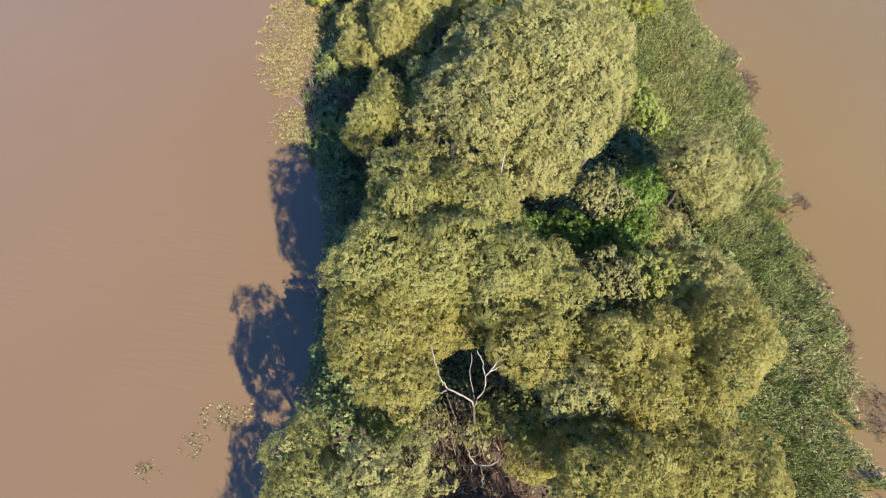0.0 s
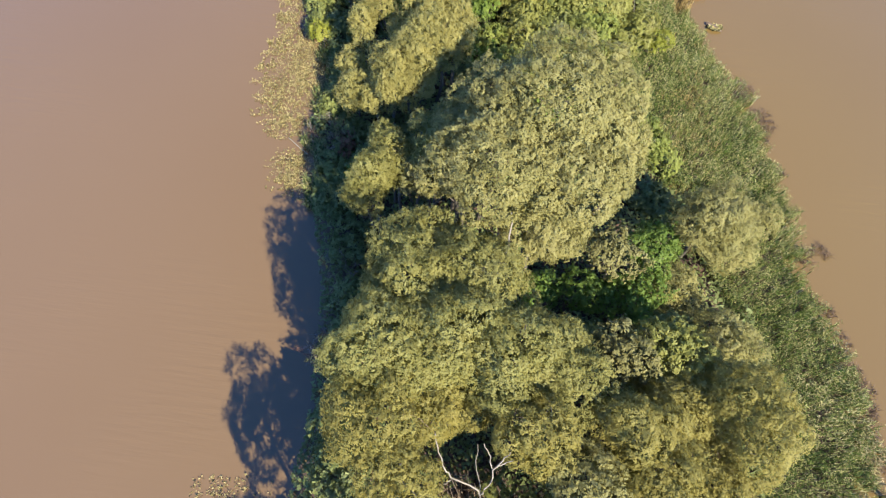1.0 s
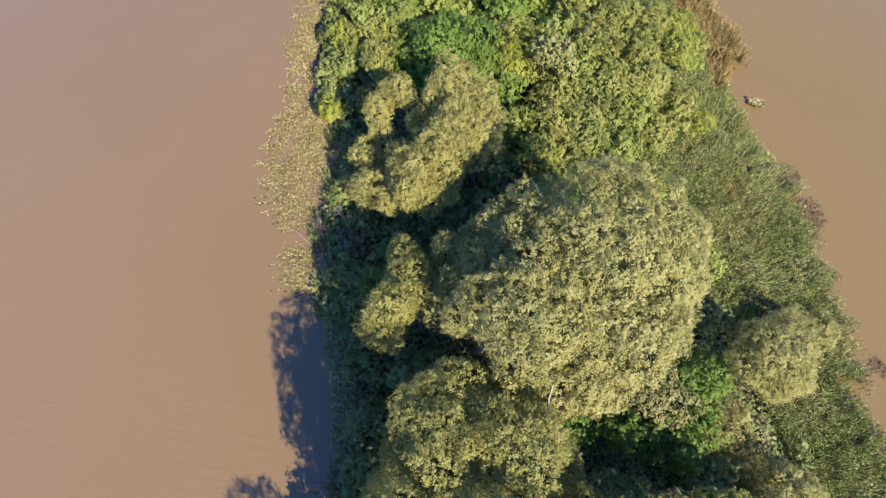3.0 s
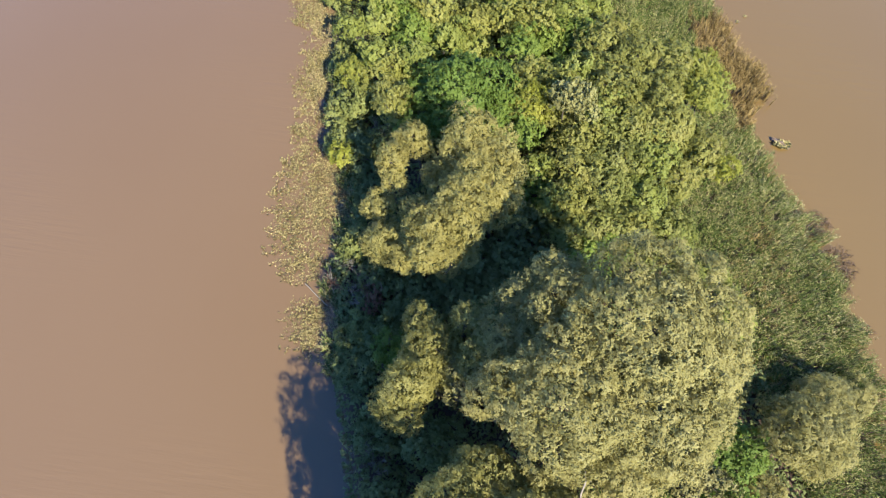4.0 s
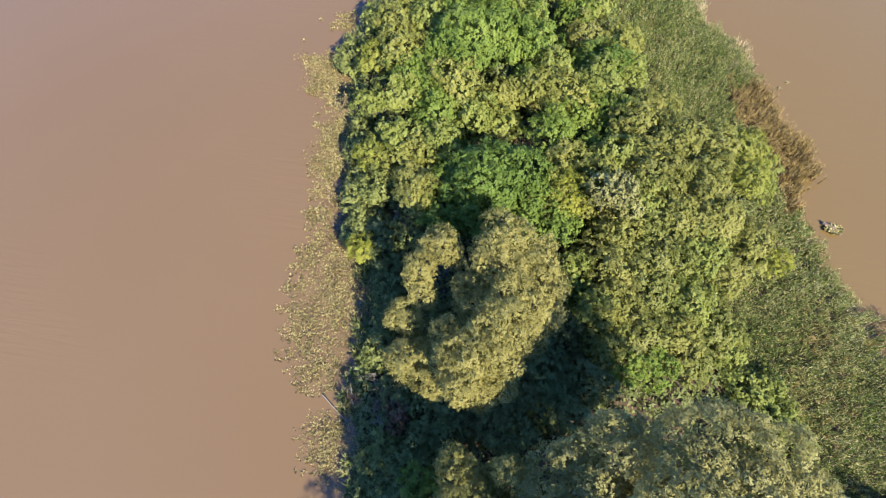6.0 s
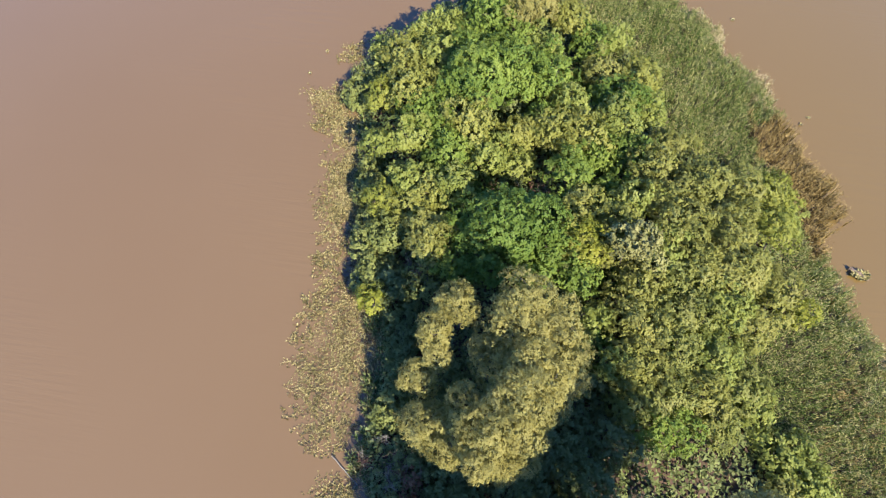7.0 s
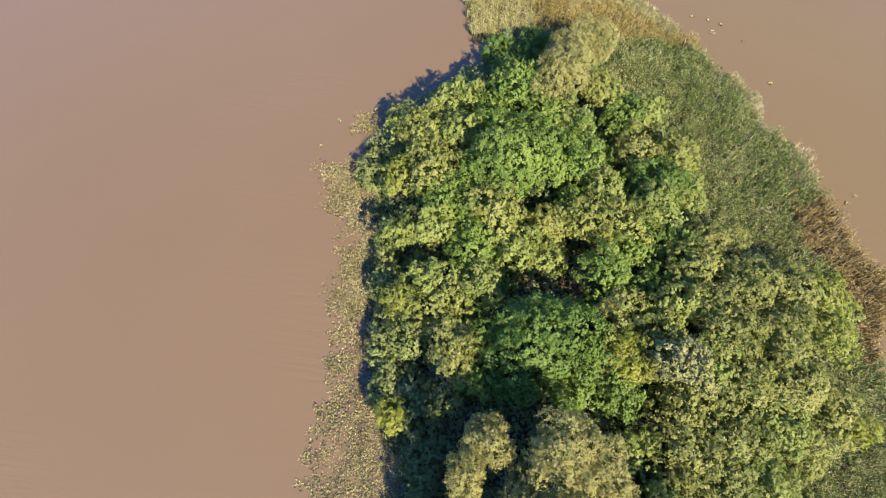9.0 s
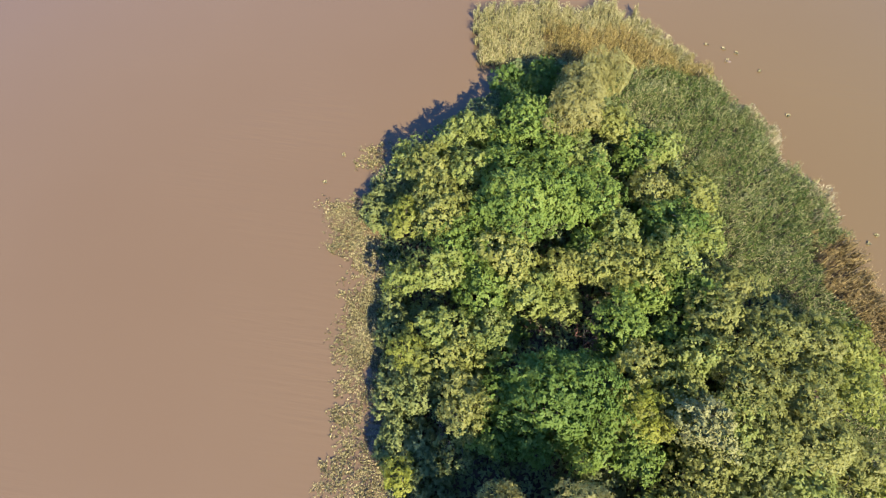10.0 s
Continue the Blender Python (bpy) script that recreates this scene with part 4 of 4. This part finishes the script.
bush(12.4, 40.5, 3.2, 1.7, 2.0, OLIVE, "rounded olive-green bush in the thicket")
bush(14.1, 39.4, 2.6, 1.0, 0.9, GOLD, "small bright yellow bush on the bank")
bush(6.1, 37.7, 4.7, 1.6, 1.6, SAGE, "rounded sage-green bush in the thicket")
broadleaf(8.6, 38.6, 4.5, 1.6, 1.8, LIME, "yellow-green young tree in the thicket")
bush(10.9, 37.8, 3.4, 1.6, 1.4, OLIVE, "rounded olive-green bush in the thicket")
bush(3.2, 36.4, 4.7, 1.7, 1.7, OLIVE, "rounded olive-green bush in the thicket")
broadleaf(0.2, 36.4, 4.2, 1.1, 1.0, LIME, "yellow-green young tree in the thicket")
broadleaf(-0.7, 38.9, 4.6, 1.2, 1.5, GREEN, "fresh-green young tree in the islet thicket")
bush(5.1, 35.5, 4.5, 1.7, 1.7, SAGE, "rounded sage-green bush in the thicket")
broadleaf(7.8, 35.2, 4.1, 1.4, 1.8, LIME, "yellow-green young tree in the thicket")
bush(2.9, 34.0, 4.5, 1.7, 1.6, OLIVE, "rounded olive-green bush in the thicket")
broadleaf(1.3, 33.7, 4.4, 0.8, 0.9, LIME, "yellow-green young tree in the thicket")
broadleaf(0.3, 35.1, 3.2, 1.7, 1.5, DEEP, "broad deep-green tree with large leaves")
bush(4.8, 32.8, 4.2, 1.8, 1.6, SAGE, "rounded sage-green bush in the thicket")
bush(3.1, 31.8, 4.0, 1.7, 1.6, SAGE, "rounded sage-green bush in the thicket")
bush(7.1, 32.8, 3.9, 1.7, 1.6, OLIVE, "rounded olive-green bush in the thicket")
bush(9.9, 34.2, 2.5, 1.6, 2.1, SAGE, "rounded sage-green bush in the thicket")
broadleaf(4.9, 30.6, 3.8, 1.7, 1.4, GREEN, "fresh-green young tree in the islet thicket")
bush(8.0, 31.2, 3.2, 1.5, 1.2, SAGE, "rounded sage-green bush in the thicket")
broadleaf(10.7, 32.9, 1.9, 1.2, 2.1, LIME, "yellow-green young tree in the thicket")
broadleaf(12.7, 30.0, 2.0, 1.9, 1.7, LIME, "yellow-green young tree in the thicket")
broadleaf(14.1, 28.4, 1.8, 1.5, 1.6, LIME, "yellow-green young tree in the thicket")
bush(12.0, 27.7, 2.0, 1.2, 1.5, OLIVE, "rounded olive-green bush in the thicket")
bush(-0.5, 32.7, 3.0, 2.3, 1.8, SHADE_GREEN, "dark green bush in deep shade")
bush(1.9, 29.7, 3.0, 2.2, 1.7, SHADE_GREEN, "dark green bush in deep shade")
bush(-1.3, 29.4, 2.6, 2.2, 1.7, SHADE_GREEN, "dark green bush in deep shade")
bush(-4.0, 27.5, 2.6, 2.2, 1.6, SHADE_GREEN, "dark green bush in deep shade")
bush(-6.5, 27.2, 2.4, 1.8, 1.5, SHADE_GREEN, "dark green bush in deep shade")
bush(0.2, 27.3, 3.0, 2.1, 1.4, SHADE_GREEN, "dark green bush in deep shade")
bush(-7.6, 24.9, 2.4, 1.6, 1.4, SHADE_GREEN, "dark green bush in deep shade")
bush(-12.4, 37.3, 2.2, 1.3, 2.2, SHADE_GREEN, "dark green bush in deep shade")
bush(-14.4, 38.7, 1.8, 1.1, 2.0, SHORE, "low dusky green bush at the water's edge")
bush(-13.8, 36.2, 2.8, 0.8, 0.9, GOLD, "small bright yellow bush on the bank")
bush(-11.4, 34.1, 1.6, 1.0, 2.7, SHADE_GREEN, "dark green bush in deep shade")
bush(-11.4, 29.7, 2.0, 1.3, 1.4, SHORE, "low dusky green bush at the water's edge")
bush(-9.5, 27.2, 2.2, 1.4, 1.3, SHADE_GREEN, "dark green bush in deep shade")


bush(-0.7, 41.7, 5.2, 1.2, 1.2, GOLD, "bush with yellowing autumn leaves in the thicket")
bush(-0.2, 40.6, 4.8, 0.9, 0.9, GOLD, "bush with yellowing autumn leaves in the thicket")
bush(1.7, 43.2, 5.0, 1.1, 1.0, YELLOWING, "bush with yellowing autumn leaves in the thicket")
bush(1.2, 41.3, 4.2, 1.2, 1.2, OLIVE)


bush(-10.5, 39.8, 4.8, 1.2, 1.2, OLIVE)
bush(-11.0, 41.2, 4.6, 1.2, 1.2, OLIVE)
broadleaf(13.5, 46.6, 3.0, 1.5, 1.9, LIME, "yellow-green young tree in the thicket")
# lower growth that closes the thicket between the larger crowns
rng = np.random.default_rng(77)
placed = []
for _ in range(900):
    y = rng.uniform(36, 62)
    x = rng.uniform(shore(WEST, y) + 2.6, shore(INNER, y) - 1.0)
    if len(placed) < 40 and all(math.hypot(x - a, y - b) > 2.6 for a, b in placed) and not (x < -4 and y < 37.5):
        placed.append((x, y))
        bush(round(x, 1), round(y, 1), rng.uniform(1.9, 2.7), rng.uniform(1.2, 1.6), None, (SHADE_GREEN, SHORE, DEEP)[int(rng.integers(0, 3))], "low dark-green bush under the thicket's crowns", cover=0.7)


# ---- dead trees, driftwood and floating bits ----
def branch(name, points, r0, r1, bark, parent, sides=6, label=""):
    """A bare limb through a few points, smoothed and slightly crooked."""
    rng = np.random.default_rng(len(name) + int(abs(points[0][0]) * 100))
    p = np.array(points, float)
    s = np.linspace(0, len(p) - 1, 3 * (len(p) - 1) + 1)
    q = np.stack([np.interp(s, np.arange(len(p)), p[:, i]) for i in range(3)], -1)
    q[1:-1] = 0.5 * q[1:-1] + 0.25 * (q[:-2] + q[2:])
    q[1:-1] += rng.normal(size=q[1:-1].shape) * 0.04
    q = q - np.array(parent.location)
    me = mesh_from(name, *tube(q, np.linspace(r0, r1, len(q)), sides), bark)
    me.polygons.foreach_set("use_smooth", [True] * len(me.polygons))
    return part(name, me, parent, label)


dead = thing("dead_tree", 2.9, 1.2, 0.2, "dead tree with bleached bare forked branches among willows", "dead tree")
branch("trunk", [(2.9, 1.2, 0.0), (2.7, 1.7, 3.2), (2.3, 2.6, 7.0)], 0.09, 0.055, BARK, dead, 8)
branch("limb", [(2.3, 2.6, 7.0), (1.76, 2.99, 7.5), (0.8, 3.03, 8.0), (0.55, 3.4, 8.4), (0.04, 4.04, 9.0), (-0.2, 4.84, 9.6)], 0.055, 0.03, PALE_BARK, dead)
branch("limb", [(0.8, 3.03, 8.0), (0.43, 2.8, 8.3)], 0.045, 0.02, PALE_BARK, dead)
branch("limb", [(2.3, 2.6, 7.0), (2.34, 2.68, 7.8), (2.63, 3.11, 8.8), (2.51, 3.76, 10.0), (2.26, 4.2, 10.3), (2.0, 4.57, 10.5)], 0.045, 0.022, PALE_BARK, dead)
branch("limb", [(2.55, 3.6, 9.8), (2.92, 3.95, 10.5), (3.15, 4.32, 10.9)], 0.05, 0.02, PALE_BARK, dead)
branch("limb", [(2.7, 3.75, 10.1), (3.34, 4.01, 10.6)], 0.04, 0.018, PALE_BARK, dead)
branch("limb", [(2.3, 2.6, 7.0), (1.9, 3.6, 8.6), (1.77, 4.6, 9.8)], 0.022, 0.012, PALE_BARK, dead)
branch("limb", [(-0.2, 4.84, 9.6), (-0.59, 5.05, 10.2), (-1.07, 5.3, 10.9), (-1.71, 5.24, 11.3)], 0.02, 0.014, TWIG, dead)

low = thing("dead_tree", 2.6, 0.2, 0.2, "low fallen dead tree with pale crooked branches", "dead tree")
branch("trunk", [(2.6, 0.2, 0.1), (2.7, 0.2, 1.8), (2.96, 0.18, 3.0)], 0.12, 0.07, BARK, low)
branch("limb", [(2.96, 0.18, 3.0), (3.71, 0.17, 3.4), (4.0, 0.4, 3.9), (4.27, 0.77, 4.2)], 0.06, 0.025, PALE_BARK, low)
branch("limb", [(2.96, 0.18, 3.0), (2.6, 0.5, 3.2), (2.4, 0.81, 3.4)], 0.05, 0.02, PALE_BARK, low)
branch("limb", [(3.2, 0.2, 3.2), (3.4, -0.5, 3.4), (3.3, -1.0, 3.6)], 0.04, 0.02, PALE_BARK, low)

# dry canes that lean from the clearing up into the willows
canes = thing("cane_clump", 2.9, 0.6, 0.2, "leaning clump of long dry straw-brown canes", "canes")
rng = np.random.default_rng(305)
for i in range(7):
    fx, fy = 3.0 + rng.normal() * 0.55, 0.5 + rng.normal() * 0.5
    reach = rng.uniform(0.45, 1.05)
    dx, dy = -2.6 * reach + rng.normal() * 0.6, 4.0 * reach + rng.normal() * 0.5
    branch("cane", [(fx, fy, 0.1), (fx + dx * 0.5, fy + dy * 0.5, 3.6 * reach), (fx + dx, fy + dy, 6.4 * reach)], 0.026, 0.01, TWIG, canes, 4)
pale = thing("dead_tree", 2.7, 12.6, 0.2, "pale leaning bare trunk at a willow's edge", "dead tree")
branch("trunk", [(2.6, 13.0, 0.0), (2.4, 13.2, 5.0), (2.29, 13.72, 8.4), (2.38, 14.21, 9.2), (2.4, 14.84, 10.0)], 0.1, 0.05, PALE_BARK, pale, 8)
branch("limb", [(2.4, 14.84, 10.0), (2.36, 15.56, 10.6), (2.3, 16.0, 11.2)], 0.055, 0.025, PALE_BARK, pale)


# leafless bushes
def bare_bush(x, y, rx, ry, top, count, barks, label, seed):
    """Bare stems fanned out from the ground, each with a spray of fine twigs."""
    rng = np.random.default_rng(seed)
    ob = thing("bare_bush", x, y, 0.1, label, "bush")
    for i in range(count):
        a = rng.uniform(0, 6.28)
        f = (x + rng.normal() * 0.35 * rx, y + rng.normal() * 0.35 * ry, 0.0)
        tip = (f[0] + 0.75 * rx * math.cos(a), f[1] + 0.75 * ry * math.sin(a), top * rng.uniform(0.55, 1))
        mid = ((f[0] + tip[0]) / 2, (f[1] + tip[1]) / 2, tip[2] * rng.uniform(0.5, 0.65))
        bark = barks[i % len(barks)]
        stem = branch("limb", [f, mid, tip], 0.03, 0.012, bark, ob, 5)
        pieces = []
        for k in range(14):
            s = rng.uniform(0.2, 1)
            st = np.array(mid) * (1 - s) + np.array(tip) * s - np.array((x, y, 0.1))
            pieces.append(tube(limb_path(st, st + rng.normal(size=3) * 0.26 + [0, 0, 0.25], rng, 0.1, 4), np.linspace(0.015, 0.006, 4), 3))
        part("twig_spray", mesh_from("twig_spray", *joined(pieces), bark), stem).location = (0, 0, 0)
    return ob


bare_bush(0.5, 0.6, 1.5, 1.2, 4.2, 9, (TWIG, BARK), "leafless grey-brown thicket of fine twigs", 310)
bare_bush(-10.9, 26.5, 1.7, 1.3, 2.2, 26, (TWIG, PALE_BARK, RED_TWIG, BARK), "leafless grey and red-brown twigs on the bank", 311)
bare_bush(-3.3, 45.9, 0.9, 0.8, 4.2, 9, (RED_TWIG, TWIG), "leafless pinkish-brown twigs in a gap of the thicket", 312)
bare_bush(-10.8, 39.0, 1.1, 0.9, 2.9, 10, (TWIG, BARK), "leafless grey twigs in a dark gap of the thicket", 313)
bare_bush(-7.6, 15.2, 1.2, 1.5, 2.4, 12, (TWIG, PALE_BARK), "leafless pale twigs leaning over the shaded bank", 314)
bare_bush(-8.5, 10.4, 0.8, 1.1, 1.9, 18, (PALE_BARK, RED_TWIG), "leafless brown twigs at the shaded water's edge", 315)


def rosettes(name, cx, cy, rx, ry, n, material, parent, seed, tall=0.25):
    rng = np.random.default_rng(seed)
    a, d = rng.uniform(0, 6.28, n), np.sqrt(rng.uniform(0, 1, n))
    x, y = cx + rx * d * np.cos(a), cy + ry * d * np.sin(a)
    me = mesh_from(name, *blades(x, y, np.full(n, 0.12), np.full(n * 8, tall), 0.22, 0.11, 8, rng), material)
    return part(name, me, parent)


# driftwood log with plants caught on it
log = thing("driftwood_log", 20.0, 43.6, 0.05, "dark driftwood log with pale plants caught on it", "driftwood")
branch("trunk", [(19.35, 44.05, 0.04), (19.9, 43.7, 0.1), (20.55, 43.3, 0.04)], 0.18, 0.13, WET_WOOD, log, 8)
branch("limb", [(19.5, 43.9, 0.18), (19.3, 44.05, 0.32)], 0.06, 0.02, WET_WOOD, log)
branch("limb", [(19.9, 43.75, 0.18), (20.05, 43.5, 0.34)], 0.05, 0.02, WET_WOOD, log)
rosettes("plant_tuft", 0.0, 0.02, 0.62, 0.36, 46, PALE_REED, log, 401, 0.24)

stump = thing("driftwood_log", 15.2, 57.6, 0.05, "dark wet stump lying at the reed edge", "driftwood")
branch("trunk", [(14.6, 57.7, 0.1), (15.0, 57.6, 0.25), (15.5, 57.8, 0.2)], 0.22, 0.14, WET_WOOD, stump, 8)
branch("limb", [(15.1, 57.6, 0.2), (15.4, 57.2, 0.4), (15.8, 57.1, 0.3)], 0.07, 0.03, WET_WOOD, stump)
rosettes("plant_tuft", 0.1, -0.4, 0.55, 0.4, 34, PALE_REED, stump, 402, 0.3)

snag = thing("driftwood_log", 27.4, 3.4, 0.05, "red-brown twisted snag off the reed edge", "driftwood")
branch("trunk", [(26.9, 4.0, 0.1), (27.3, 3.6, 0.2), (27.7, 3.2, 0.1)], 0.09, 0.05, RED_TWIG, snag)
branch("limb", [(27.3, 3.6, 0.2), (27.5, 3.9, 0.35)], 0.05, 0.02, RED_TWIG, snag)
branch("limb", [(27.5, 3.4, 0.15), (27.2, 3.0, 0.3)], 0.04, 0.02, RED_TWIG, snag)
branch("limb", [(27.7, 3.2, 0.1), (28.2, 3.0, 0.12), (28.4, 3.1, 0.1)], 0.04, 0.02, PALE_BARK, snag)

pole = thing("fallen_pole", -13.6, 25.9, 0.1, "straight pale dead stem lying on floating reeds", "branch")
branch("stem", [(-14.6, 26.6, 0.12), (-13.6, 25.9, 0.2), (-12.7, 25.2, 0.25)], 0.04, 0.03, PALE_BARK, pole)


def clod(x, y, size, seed):
    """A small floating tuft of torn-off reed root, with a few blades."""
    rng = np.random.default_rng(seed)
    ob = thing("floating_tuft", x, y, 0.0, "small torn-off reed tuft floating on the water", "plant", "floating tufts")
    bm = bmesh.new()
    bmesh.ops.create_icosphere(bm, subdivisions=2, radius=size)
    for v in bm.verts:
        v.co = Vector((v.co.x * 1.2, v.co.y * 0.8, v.co.z * 0.45)) * (1 + 0.35 * noise.noise(v.co * 9 + Vector((seed, 0, 0))))
    m = bpy.data.meshes.new("root_clod")
    bm.to_mesh(m)
    bm.free()
    m.materials.append(WET_WOOD)
    part("root_clod", m, ob)
    k = 6
    part("blade_tuft", mesh_from("blade_tuft", *blades(rng.normal(size=k) * size * 0.5, rng.normal(size=k) * size * 0.4, np.full(k, 0.1), np.full(k * 4, 0.16), 0.16, 0.07, 4, rng), PALE_REED), ob)
    return ob


for i, (x, y, size) in enumerate([(6.9, 74.9, 0.13), (8.4, 74.6, 0.1), (9.5, 74.3, 0.1), (8.7, 73.2, 0.2), (11.3, 72.5, 0.1), (13.2, 68.0, 0.1), (17.7, 56.8, 0.13), (18.4, 57.6, 0.1),
                                  (-22.1, 58.6, 0.11), (-23.0, 56.0, 0.08)]):
    clod(x, y, size, 500 + i)
